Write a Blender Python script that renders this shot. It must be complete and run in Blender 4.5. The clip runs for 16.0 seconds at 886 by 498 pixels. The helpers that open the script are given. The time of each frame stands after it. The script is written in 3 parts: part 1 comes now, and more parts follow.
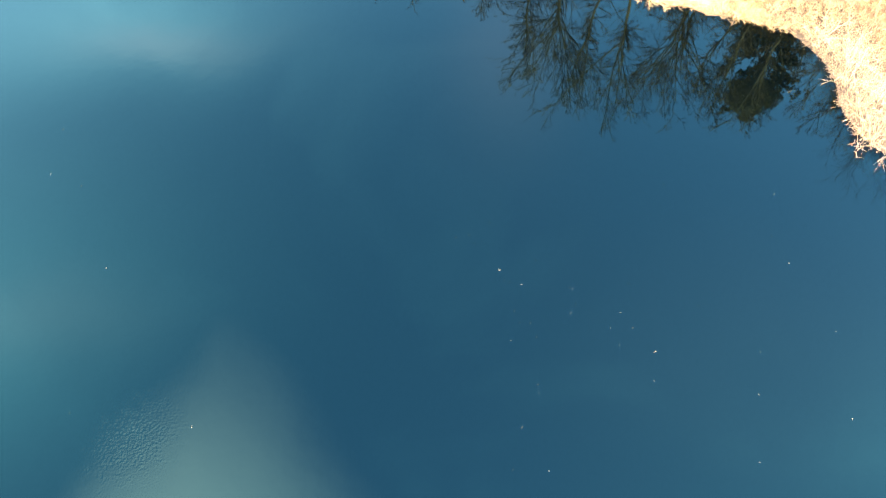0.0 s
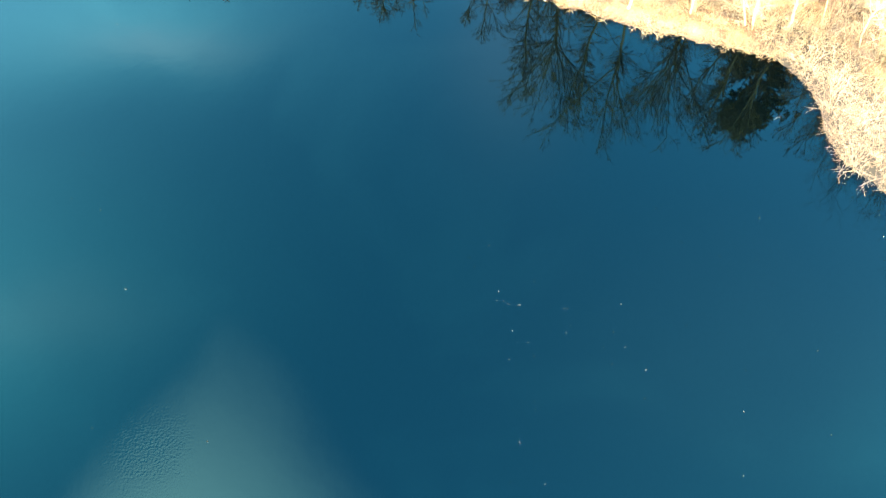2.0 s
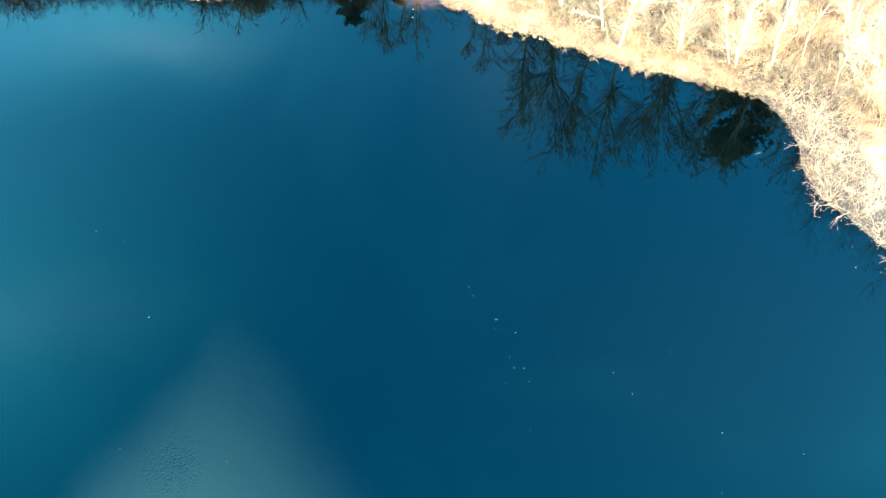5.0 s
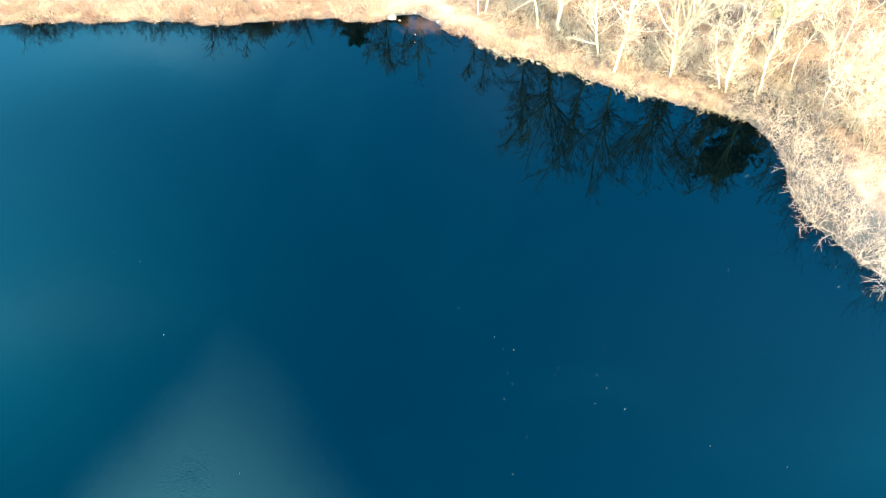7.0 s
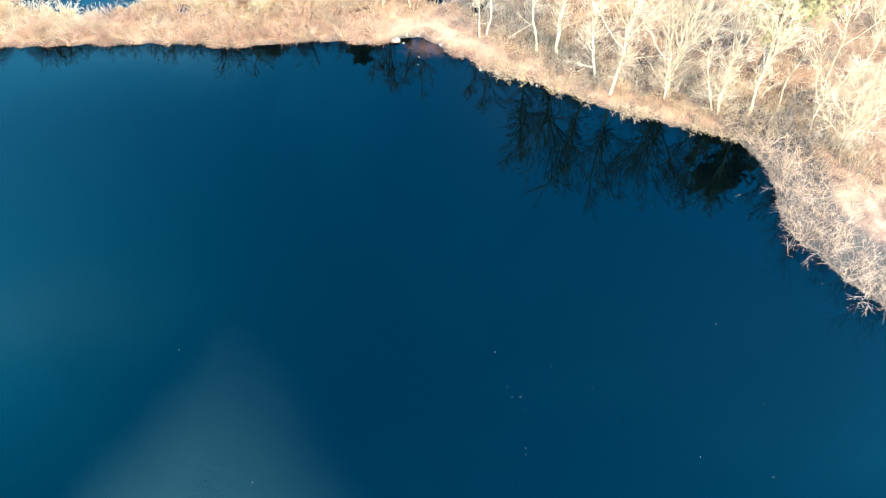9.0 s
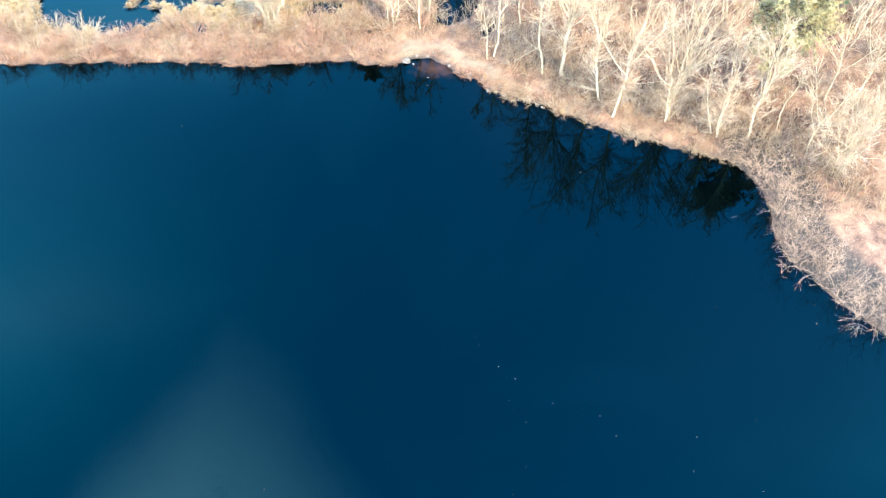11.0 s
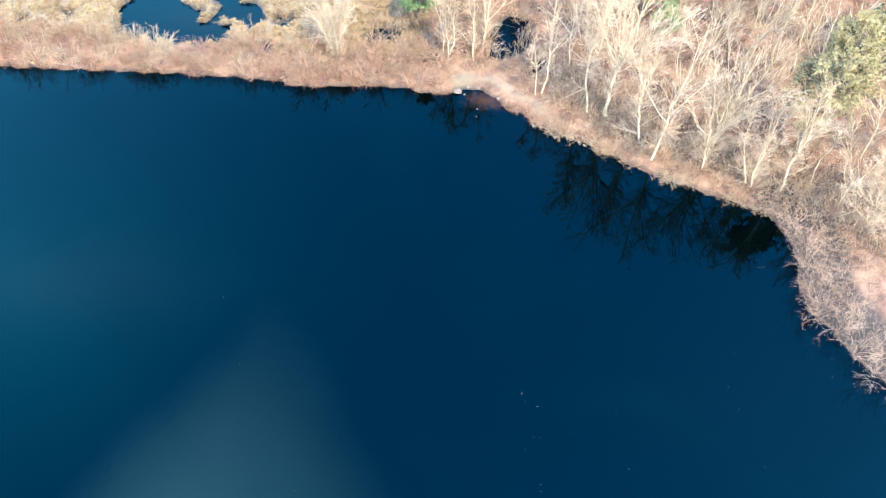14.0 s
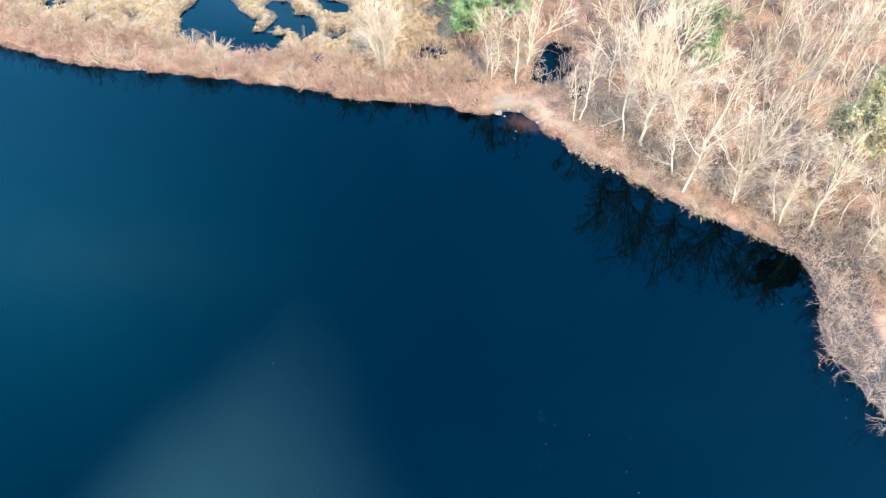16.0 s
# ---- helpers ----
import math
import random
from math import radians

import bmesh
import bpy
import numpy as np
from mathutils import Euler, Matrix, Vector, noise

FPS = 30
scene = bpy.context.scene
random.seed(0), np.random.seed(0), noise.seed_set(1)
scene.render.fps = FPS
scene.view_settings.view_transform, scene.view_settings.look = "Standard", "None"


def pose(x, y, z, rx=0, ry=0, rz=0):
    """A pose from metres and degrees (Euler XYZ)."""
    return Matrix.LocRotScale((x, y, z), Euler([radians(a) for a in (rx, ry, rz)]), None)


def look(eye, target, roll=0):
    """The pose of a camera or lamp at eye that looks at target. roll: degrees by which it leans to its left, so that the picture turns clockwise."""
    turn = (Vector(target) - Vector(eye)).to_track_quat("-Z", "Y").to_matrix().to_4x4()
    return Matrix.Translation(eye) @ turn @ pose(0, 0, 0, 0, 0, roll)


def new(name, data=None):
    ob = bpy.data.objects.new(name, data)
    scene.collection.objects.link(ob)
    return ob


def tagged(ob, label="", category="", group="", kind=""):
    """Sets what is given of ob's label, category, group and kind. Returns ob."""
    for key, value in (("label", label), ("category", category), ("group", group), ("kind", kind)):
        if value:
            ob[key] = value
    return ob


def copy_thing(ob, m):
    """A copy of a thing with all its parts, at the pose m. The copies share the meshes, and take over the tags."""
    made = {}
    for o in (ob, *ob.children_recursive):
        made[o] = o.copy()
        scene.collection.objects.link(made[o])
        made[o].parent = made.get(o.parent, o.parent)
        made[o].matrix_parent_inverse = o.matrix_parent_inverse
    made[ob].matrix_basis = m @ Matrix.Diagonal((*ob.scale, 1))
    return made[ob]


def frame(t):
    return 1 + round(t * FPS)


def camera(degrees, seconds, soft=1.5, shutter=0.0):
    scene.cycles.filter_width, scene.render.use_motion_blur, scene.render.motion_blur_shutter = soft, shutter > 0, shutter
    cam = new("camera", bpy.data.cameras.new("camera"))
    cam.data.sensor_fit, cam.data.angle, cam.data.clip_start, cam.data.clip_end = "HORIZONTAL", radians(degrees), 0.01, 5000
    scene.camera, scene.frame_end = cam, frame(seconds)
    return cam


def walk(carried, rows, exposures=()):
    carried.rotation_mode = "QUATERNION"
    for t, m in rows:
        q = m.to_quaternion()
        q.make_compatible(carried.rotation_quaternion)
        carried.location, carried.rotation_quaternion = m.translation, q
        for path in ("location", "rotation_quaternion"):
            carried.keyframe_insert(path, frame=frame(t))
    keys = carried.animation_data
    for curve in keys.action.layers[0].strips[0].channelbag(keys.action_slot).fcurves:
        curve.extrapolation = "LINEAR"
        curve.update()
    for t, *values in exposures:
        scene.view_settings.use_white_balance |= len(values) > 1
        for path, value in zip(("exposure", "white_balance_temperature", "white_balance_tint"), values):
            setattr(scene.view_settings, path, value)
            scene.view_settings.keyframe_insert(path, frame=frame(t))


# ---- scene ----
cam = camera(55.33, 16.0, soft=1.25)
# seconds, eye, tilt from straight down, lean, heading: a drone that climbs on the spot and then turns left
PATH = [
    (0.0, 0.00, 0.00, 44.00, 31.79, 0.09, 0.00),
    (0.5, 0.01, -0.06, 44.76, 31.80, 0.04, 0.07),
    (1.0, -0.00, -0.12, 45.52, 31.81, 0.05, 0.10),
    (1.5, -0.02, -0.17, 46.27, 31.83, 0.02, 0.08),
    (2.0, -0.06, -0.23, 47.02, 31.82, 0.02, 0.12),
    (2.5, -0.10, -0.30, 47.78, 31.79, 0.03, 0.12),
    (3.0, -0.13, -0.36, 48.53, 31.80, 0.01, 0.13),
    (3.5, -0.15, -0.42, 49.29, 31.79, -0.01, 0.10),
    (4.0, -0.15, -0.45, 50.05, 31.78, 0.04, 0.08),
    (6.5, -0.20, -0.65, 53.87, 31.79, -0.00, 0.17),
    (7.0, -0.22, -0.72, 54.67, 31.81, -0.01, 0.18),
    (7.5, -0.25, -0.79, 55.46, 31.78, -0.00, 0.23),
    (8.0, -0.30, -0.86, 56.27, 31.77, -0.03, 0.28),
    (8.5, -0.35, -0.94, 57.07, 31.79, -0.04, 0.28),
    (9.0, -0.36, -0.99, 57.83, 31.78, -0.09, 0.30),
    (11.5, -0.40, -1.20, 61.56, 31.78, -0.04, 1.44),
    (12.0, -0.38, -1.24, 62.31, 31.79, -0.05, 1.96),
    (12.5, -0.35, -1.27, 63.08, 31.76, -0.05, 2.87),
    (13.0, -0.31, -1.27, 63.85, 31.80, -0.01, 4.06),
    (13.5, -0.27, -1.27, 64.61, 31.80, -0.02, 5.32),
    (14.0, -0.22, -1.28, 65.38, 31.79, -0.01, 6.15),
    (14.5, -0.19, -1.31, 66.17, 31.76, -0.01, 7.52),
    (15.0, -0.14, -1.36, 67.00, 31.78, -0.00, 8.48),
    (15.5, -0.08, -1.42, 67.82, 31.77, 0.03, 9.68),
    (16.0, -0.04, -1.49, 68.64, 31.79, 0.06, 10.46),
]
# seconds, stops, kelvin, tint: the picture darkens and turns bluer as the bank comes into view
EXPOSURES = [(0.0, 4.68, 11400, 7), (2.0, 4.38, 9000, -11), (4.0, 4.25, 7600, -17), (7.0, 3.8, 6600, -16), (9.0, 3.46, 6200, -9), (12.0, 3.18, 5900, -2), (16.0, 2.96, 5850, 1)]
walk(cam, [(t, pose(x, y, z, tilt, 0, turn) @ pose(0, 0, 0, 0, 0, lean)) for t, x, y, z, tilt, lean, turn in PATH], EXPOSURES)

# ---- sky and sun ----
SUN_ELEVATION, SUN_AZIMUTH = 57.0, 142.0   # degrees; azimuth clockwise from +y
world = bpy.data.worlds.new("sky")
scene.world = world
world.use_nodes = True
wt = world.node_tree
wt.nodes.clear()


def wnode(kind, **values):
    n = wt.nodes.new(kind)
    for k, v in values.items():
        n.inputs[k].default_value = v
    return n


def wmath(op, a, b=None):
    n = wt.nodes.new("ShaderNodeMath")
    n.operation = op
    for i, v in enumerate((a, b)):
        if v is None:
            continue
        if isinstance(v, (int, float)):
            n.inputs[i].default_value = v
        else:
            wt.links.new(v, n.inputs[i])
    return n.outputs[0]


sky = wt.nodes.new("ShaderNodeTexSky")
sky.sky_type = "NISHITA"
sky.sun_disc = False
sky.sun_elevation, sky.sun_rotation = radians(SUN_ELEVATION), radians(SUN_AZIMUTH)
sky.air_density, sky.dust_density, sky.ozone_density = 1.0, 0.0, 4.0
coord = wt.nodes.new("ShaderNodeTexCoord")
split = wt.nodes.new("ShaderNodeSeparateXYZ")
wt.links.new(coord.outputs["Generated"], split.inputs[0])
up = wmath("MAXIMUM", split.outputs[2], 0.06)
px, py = wmath("DIVIDE", split.outputs[0], up), wmath("DIVIDE", split.outputs[1], up)
flat = wt.nodes.new("ShaderNodeCombineXYZ")
wt.links.new(px, flat.inputs[0])
wt.links.new(py, flat.inputs[1])
wisp = wnode("ShaderNodeTexNoise", Scale=2.2, Detail=4.0, Roughness=0.5, Distortion=0.6)
wt.links.new(flat.outputs[0], wisp.inputs["Vector"])
warp = wt.nodes.new("ShaderNodeSeparateColor")
wt.links.new(wisp.outputs["Color"], warp.inputs[0])
px = wmath("ADD", px, wmath("MULTIPLY", wmath("SUBTRACT", warp.outputs[0], 0.5), 0.15))
py = wmath("ADD", py, wmath("MULTIPLY", wmath("SUBTRACT", warp.outputs[1], 0.5), 0.15))
# soft fair-weather clouds on a flat layer: centre, radii, thickness
CLOUDS = [(-0.55, 0.50, 0.17, 0.07, 0.05), (-0.47, 1.02, 0.15, 0.05, 0.06), (0.10, 0.98, 0.10, 0.22, 0.03), (0.42, 0.40, 0.34, 0.26, 0.035)]
# unseen bright cloud behind the camera, added to fill the shaded sides of trees
FILL_CLOUD = [(0.2, -0.9, 0.9, 0.6, 0.35)]
HAZE = [(-1.05, 0.90, 0.62, 0.55, 0.24), (-0.66, 0.50, 0.34, 0.26, 0.25), (-0.55, 1.06, 0.30, 0.14, 0.28), (1.00, 0.05, 0.55, 0.42, 0.42), (0.05, 2.0, 0.9, 0.5, 0.5)]


def ramp_over(value, low, high):
    n = wt.nodes.new("ShaderNodeMapRange")
    n.interpolation_type = "SMOOTHSTEP"
    n.inputs["From Min"].default_value, n.inputs["From Max"].default_value = low, high
    wt.links.new(value, n.inputs["Value"])
    return n.outputs[0]


def heap(cx, foot, top, half):
    """A cloud that towers to a point: steep on one side, trailing off on the other."""
    width = wmath("ADD", wmath("MULTIPLY", wmath("MAXIMUM", wmath("SUBTRACT", top, py), 0.0), half / (top - foot)), 0.02)
    off = wmath("DIVIDE", wmath("SUBTRACT", px, cx), width)
    near, far = ramp_over(off, -1.6, -0.2), ramp_over(off, 2.3, -0.3)
    return wmath("MULTIPLY", wmath("MULTIPLY", near, far), wmath("MULTIPLY", ramp_over(py, top + 0.04, foot - 0.02), ramp_over(py, foot - 0.3, foot - 0.05)))


def layer(blobs):
    total = None
    for cx, cy, rx, ry, thick in blobs:
        dx = wmath("DIVIDE", wmath("SUBTRACT", px, cx), rx)
        dy = wmath("DIVIDE", wmath("SUBTRACT", py, cy), ry)
        d2 = wmath("ADD", wmath("MULTIPLY", dx, dx), wmath("MULTIPLY", dy, dy))
        blob = wmath("MULTIPLY", wmath("EXPONENT", wmath("MULTIPLY", d2, -1.2)), thick)
        total = blob if total is None else wmath("ADD", total, blob)
    return wmath("MULTIPLY", total, wmath("ADD", wmath("MULTIPLY", wisp.outputs["Fac"], 1.0), 0.5))


veil = wmath("MULTIPLY", wmath("MAXIMUM", wmath("SUBTRACT", wisp.outputs["Fac"], 0.5), 0.0), 0.3)
colour = None
# pale horizon haze and the unseen cloud, added as fill, then haze and clouds
for cover, tone in ((wmath("ADD", layer(FILL_CLOUD), wmath("MULTIPLY", ramp_over(split.outputs[2], 0.60, 0.12), 0.78)), (20.5, 17.5, 17.0, 1.0)), (wmath("ADD", layer(HAZE), veil), (4.6, 12.4, 20.6, 1.0)), (wmath("ADD", layer(CLOUDS), wmath("MULTIPLY", heap(-0.288, 0.16, 0.475, 0.135), 0.54)), (29.0, 17.2, 22.4, 1.0))):
    mix = wt.nodes.new("ShaderNodeMix")
    mix.data_type = "RGBA"
    mix.inputs["B"].default_value = tone
    wt.links.new(wmath("MINIMUM", cover, 1.0), mix.inputs["Factor"])
    if colour is None:
        deep = wnode("ShaderNodeHueSaturation", Hue=0.496, Saturation=1.28, Value=2.32)
        wt.links.new(sky.outputs[0], deep.inputs["Color"])
        colour = deep.outputs[0]
    wt.links.new(colour, mix.inputs["A"])
    colour = mix.outputs["Result"]
back = wt.nodes.new("ShaderNodeBackground")
back.inputs["Strength"].default_value = 0.15
wt.links.new(colour, back.inputs["Color"])
wout = wt.nodes.new("ShaderNodeOutputWorld")
wt.links.new(back.outputs[0], wout.inputs[0])

sun_data = bpy.data.lights.new("sun", "SUN")
sun_data.energy, sun_data.angle, sun_data.color = 2.7, radians(0.55), (1.0, 0.80, 0.58)
sun = new("sun", sun_data)
sd = Vector((math.sin(radians(SUN_AZIMUTH)) * math.cos(radians(SUN_ELEVATION)), math.cos(radians(SUN_AZIMUTH)) * math.cos(radians(SUN_ELEVATION)), math.sin(radians(SUN_ELEVATION))))
sun.matrix_world = look(sd * 120, (0, 0, 0))


# ---- materials ----
def material(name, colours, scale=1.0, roughness=0.85, bump=0.3, fine=14.0, island=0.0, spread=0.0, distance=0.02):
    """Noise between several colours, broken up by a finer noise, with relief; island: change from piece to piece."""
    m = bpy.data.materials.new(name)
    m.use_nodes = True
    t = m.node_tree
    bsdf = t.nodes["Principled BSDF"]
    geo = t.nodes.new("ShaderNodeNewGeometry")
    n1 = t.nodes.new("ShaderNodeTexNoise")
    n1.inputs["Scale"].default_value, n1.inputs["Detail"].default_value, n1.inputs["Roughness"].default_value = scale, 5, 0.62
    n2 = t.nodes.new("ShaderNodeTexNoise")
    n2.inputs["Scale"].default_value, n2.inputs["Detail"].default_value = fine, 3
    for n in (n1, n2):
        t.links.new(geo.outputs["Position"], n.inputs["Vector"])
    add = t.nodes.new("ShaderNodeMath")
    add.operation = "MULTIPLY_ADD"
    t.links.new(n2.outputs["Fac"], add.inputs[0])
    add.inputs[1].default_value = 0.35
    t.links.new(n1.outputs["Fac"], add.inputs[2])
    value = add.outputs[0]
    shift = 0.175
    if island:
        more = t.nodes.new("ShaderNodeMath")
        more.operation = "MULTIPLY_ADD"
        t.links.new(geo.outputs["Random Per Island"], more.inputs[0])
        more.inputs[1].default_value = island
        t.links.new(value, more.inputs[2])
        value = more.outputs[0]
        shift += island / 2
    if spread:
        info = t.nodes.new("ShaderNodeObjectInfo")
        more = t.nodes.new("ShaderNodeMath")
        more.operation = "MULTIPLY_ADD"
        t.links.new(info.outputs["Random"], more.inputs[0])
        more.inputs[1].default_value = spread
        t.links.new(value, more.inputs[2])
        value = more.outputs[0]
        shift += spread / 2
    ramp = t.nodes.new("ShaderNodeValToRGB")
    els = ramp.color_ramp.elements
    while len(els) < len(colours):
        els.new(0.5)
    for i, c in enumerate(colours):
        els[i].position = 0.32 + shift + 0.36 * i / max(1, len(colours) - 1)
        els[i].color = (*c, 1)
    t.links.new(value, ramp.inputs[0])
    t.links.new(ramp.outputs[0], bsdf.inputs["Base Color"])
    bsdf.inputs["Roughness"].default_value = roughness
    bsdf.inputs["Specular IOR Level"].default_value = 0.25
    if bump:
        b = t.nodes.new("ShaderNodeBump")
        b.inputs["Strength"].default_value, b.inputs["Distance"].default_value = bump, distance
        t.links.new(n2.outputs["Fac"], b.inputs["Height"])
        t.links.new(b.outputs[0], bsdf.inputs["Normal"])
    return m


BARK = material("pale_bark", [(0.161, 0.122, 0.0681), (0.234, 0.181, 0.107), (0.279, 0.222, 0.135)], 1.5, fine=22, spread=0.12)
CROWN = material("silvery_twigs", [(0.159, 0.107, 0.0615), (0.229, 0.157, 0.0939), (0.28, 0.197, 0.123)], 0.6, fine=8, bump=0, spread=0.15)
TWIG = material("pale_twigs", [(0.116, 0.0741, 0.0406), (0.176, 0.118, 0.065), (0.223, 0.157, 0.0896)], 0.6, fine=8, bump=0, spread=0.2)
PINK = material("reddish_twigs", [(0.113, 0.0548, 0.0306), (0.167, 0.0882, 0.05), (0.217, 0.128, 0.0742)], 0.35, fine=3, bump=0, island=0.1, spread=0.25)
GREY = material("grey_twigs", [(0.108, 0.0668, 0.0402), (0.175, 0.111, 0.0675), (0.25, 0.167, 0.107)], 0.5, fine=4, bump=0, island=0.15, spread=0.2)
STRAW = material("straw", [(0.0851, 0.0491, 0.0187), (0.14, 0.0889, 0.036), (0.175, 0.12, 0.0538)], 0.35, fine=3, bump=0, island=0.2)
GRASS = material("dry_grass", [(0.0837, 0.0442, 0.0216), (0.126, 0.0724, 0.036), (0.159, 0.101, 0.0499)], 0.3, fine=3, bump=0, island=0.15)
PINE_BARK = material("pine_bark", [(0.041, 0.0286, 0.0205), (0.0818, 0.0614, 0.0451)], 2.0, fine=20)
NEEDLES = material("green_needles", [(0.0428, 0.0657, 0.0221), (0.0795, 0.113, 0.0372), (0.128, 0.155, 0.0544)], 0.5, fine=4, bump=0, island=0.2, spread=0.1)
GOLD_NEEDLES = material("yellow_green_needles", [(0.0929, 0.085, 0.0425), (0.163, 0.131, 0.0531), (0.224, 0.159, 0.0659)], 0.22, fine=2, bump=0, island=0.05)
STONE = material("pale_stone", [(0.0487, 0.0368, 0.0257), (0.0835, 0.0667, 0.0478), (0.126, 0.104, 0.0768)], 2.0, fine=18, bump=0.6)
OCHRE = material("ochre_stone", [(0.0978, 0.0592, 0.0243), (0.139, 0.0935, 0.0417), (0.16, 0.115, 0.0592)], 3.0, fine=18, bump=0.6)
LEAF = material("pale_floating_leaf", [(0.0307, 0.0256, 0.0194), (0.053, 0.0473, 0.0369)], 3.0, bump=0, spread=0.3)
DEAD = material("weathered_wood", [(0.123, 0.102, 0.0818), (0.205, 0.18, 0.148)], 3.0, fine=25, bump=0.4)

# ---- the plan ----
SHORE = [(-61.6, 57.8), (-53, 56.6), (-47.7, 56.8), (-41.4, 57.2), (-35, 57.5), (-25, 57.7), (-21, 57.1), (-12.5, 58.2), (-7.2, 57.6), (-5.4, 57.9),
         (-4.5, 58.5), (-2.6, 58.6), (-1.2, 57.8), (-0.2, 56.4), (1.8, 55.9), (2.7, 54.8), (4.2, 54.1), (6.0, 53.3), (7.4, 53.2), (8.3, 52.7), (9.9, 51.7), (12.1, 50.8), (13.6, 49.9), (15.2, 49.4), (17.3, 48.7), (19.0, 48.1), (22.3, 47.1), (24.7, 46.4),
         (26.6, 44.2), (27.5, 41.9), (27.3, 38.3), (28.3, 35.7), (30.9, 32.5), (34.0, 29.4)]
FAR_SHORE = [(43, 22), (56, 10), (74, -12), (70, -60), (20, -92), (-60, -90), (-112, -40), (-108, 38), (-80, 58)]
LAGOONS = [
    [(-42.6, 62.4), (-43.4, 65.4), (-42.6, 68.0), (-41.2, 70.5), (-39.0, 70.0), (-36.6, 68.0), (-34.4, 66.9), (-33.8, 65.3), (-31.6, 65.0), (-30.4, 65.4), (-30.3, 62.6), (-34.0, 61.6), (-36.7, 61.8)],
    [(-33.2, 65.2), (-32.6, 67.4), (-33.0, 70.2), (-31.6, 70.6), (-30.2, 68.9), (-27.8, 68.2), (-27.3, 66.4), (-28.0, 64.6), (-29.0, 64.8), (-30.2, 66.2), (-31.8, 65.6)],
    [(-29.3, 72.2), (-24.8, 71.3), (-24.6, 69.5), (-27.2, 69.9)],
    [(-15.9, 64.4), (-15.0, 66.0), (-13.2, 66.6), (-11.9, 65.9), (-12.5, 64.5), (-14.3, 64.0)],
    [(-2.3, 63.2), (-2.6, 66.9), (-0.7, 69.8), (1.7, 69.2), (1.9, 65.6), (0.2, 63.4)],
    [(2.6, 61.6), (2.4, 63.4), (3.6, 64.2), (4.2, 62.6)],
]
# small wet hollows: centre and radius
PUDDLES = [(-33.2, 69.4, 0.9), (-26.6, 70.5, 1.0), (-25.2, 70.2, 0.9), (-24.9, 65.7, 0.55), (-24.1, 66.6, 0.45), (-25.6, 66.8, 0.4), (-25.9, 62.1, 0.55), (-58.7, 64.9, 0.9),
           (-57.4, 65.3, 0.6), (-53.5, 63.3, 0.5), (17.9, 55.4, 0.6), (-48.8, 64.6, 0.5), (-21.6, 68.4, 0.5)]


def smooth(a, b, x):
    t = np.clip((x - a) / (b - a), 0, 1)
    return t * t * (3 - 2 * t)


def outside(poly, x, y):
    """Signed distance to a closed outline, positive outside."""
    best, inside = np.full(x.shape, 1e9), np.zeros(x.shape, bool)
    for (ax, ay), (bx, by) in zip(poly, poly[1:] + poly[:1]):
        ex, ey = bx - ax, by - ay
        t = np.clip(((x - ax) * ex + (y - ay) * ey) / (ex * ex + ey * ey), 0, 1)
        best = np.minimum(best, np.hypot(x - ax - t * ex, y - ay - t * ey))
        cross = (ay > y) != (by > y)
        with np.errstate(divide="ignore", invalid="ignore"):
            inside ^= cross & (x < (bx - ax) * (y - ay) / (by - ay + 1e-12) + ax)
    return np.where(inside, -best, best)


def waves(x, y, s, seed):
    """Cheap smooth noise, about -1 to 1."""
    r = np.random.default_rng(seed)
    total = 0
    for k in range(6):
        a, p, f = r.uniform(0, 6.28), r.uniform(0, 6.28), s * r.uniform(0.6, 1.7)
        total = total + np.sin((x * math.cos(a) + y * math.sin(a)) * f + p)
    return total / 3.2


def pond_distance(x, y):
    x, y = np.asarray(x, float), np.asarray(y, float)
    return outside(SHORE + FAR_SHORE, x, y) + 0.16 * waves(x, y, 2.4, 1) + 0.08 * waves(x, y, 6.0, 2)


def land_distance(x, y):
    x, y = np.asarray(x, float), np.asarray(y, float)
    d = pond_distance(x, y)
    for poly in LAGOONS:
        d = np.minimum(d, outside(poly, x, y) + 0.2 * waves(x, y, 2.2, 3) + 0.14 * waves(x, y, 5.0, 4))
    for px0, py0, r in PUDDLES:
        d = np.minimum(d, np.hypot(x - px0, y - py0) - r + 0.14 * waves(x, y, 4.0, 8))
    return d


def marsh(x, y):
    return smooth(-8, -14, x) * smooth(60.5, 63, y) * smooth(100, 85, y)


def ground_z(x, y):
    x, y = np.asarray(x, float), np.asarray(y, float)
    d = land_distance(x, y)
    wet = marsh(x, y)
    z = 0.05 + 0.42 * smooth(0, 0.9, d) + 0.35 * smooth(1, 6, d) + (1 - wet) * 1.6 * smooth(5, 32, d)
    z = z + smooth(0.3, 2, d) * (0.07 * waves(x, y, 1.3, 5) + 0.05 * waves(x, y, 3.3, 6)) + wet * smooth(0.2, 0.8, d) * 0.18 * waves(x, y, 1.9, 7)
    return np.where(d < 0, np.maximum(0.05 + d * 0.55, -2.2), z)


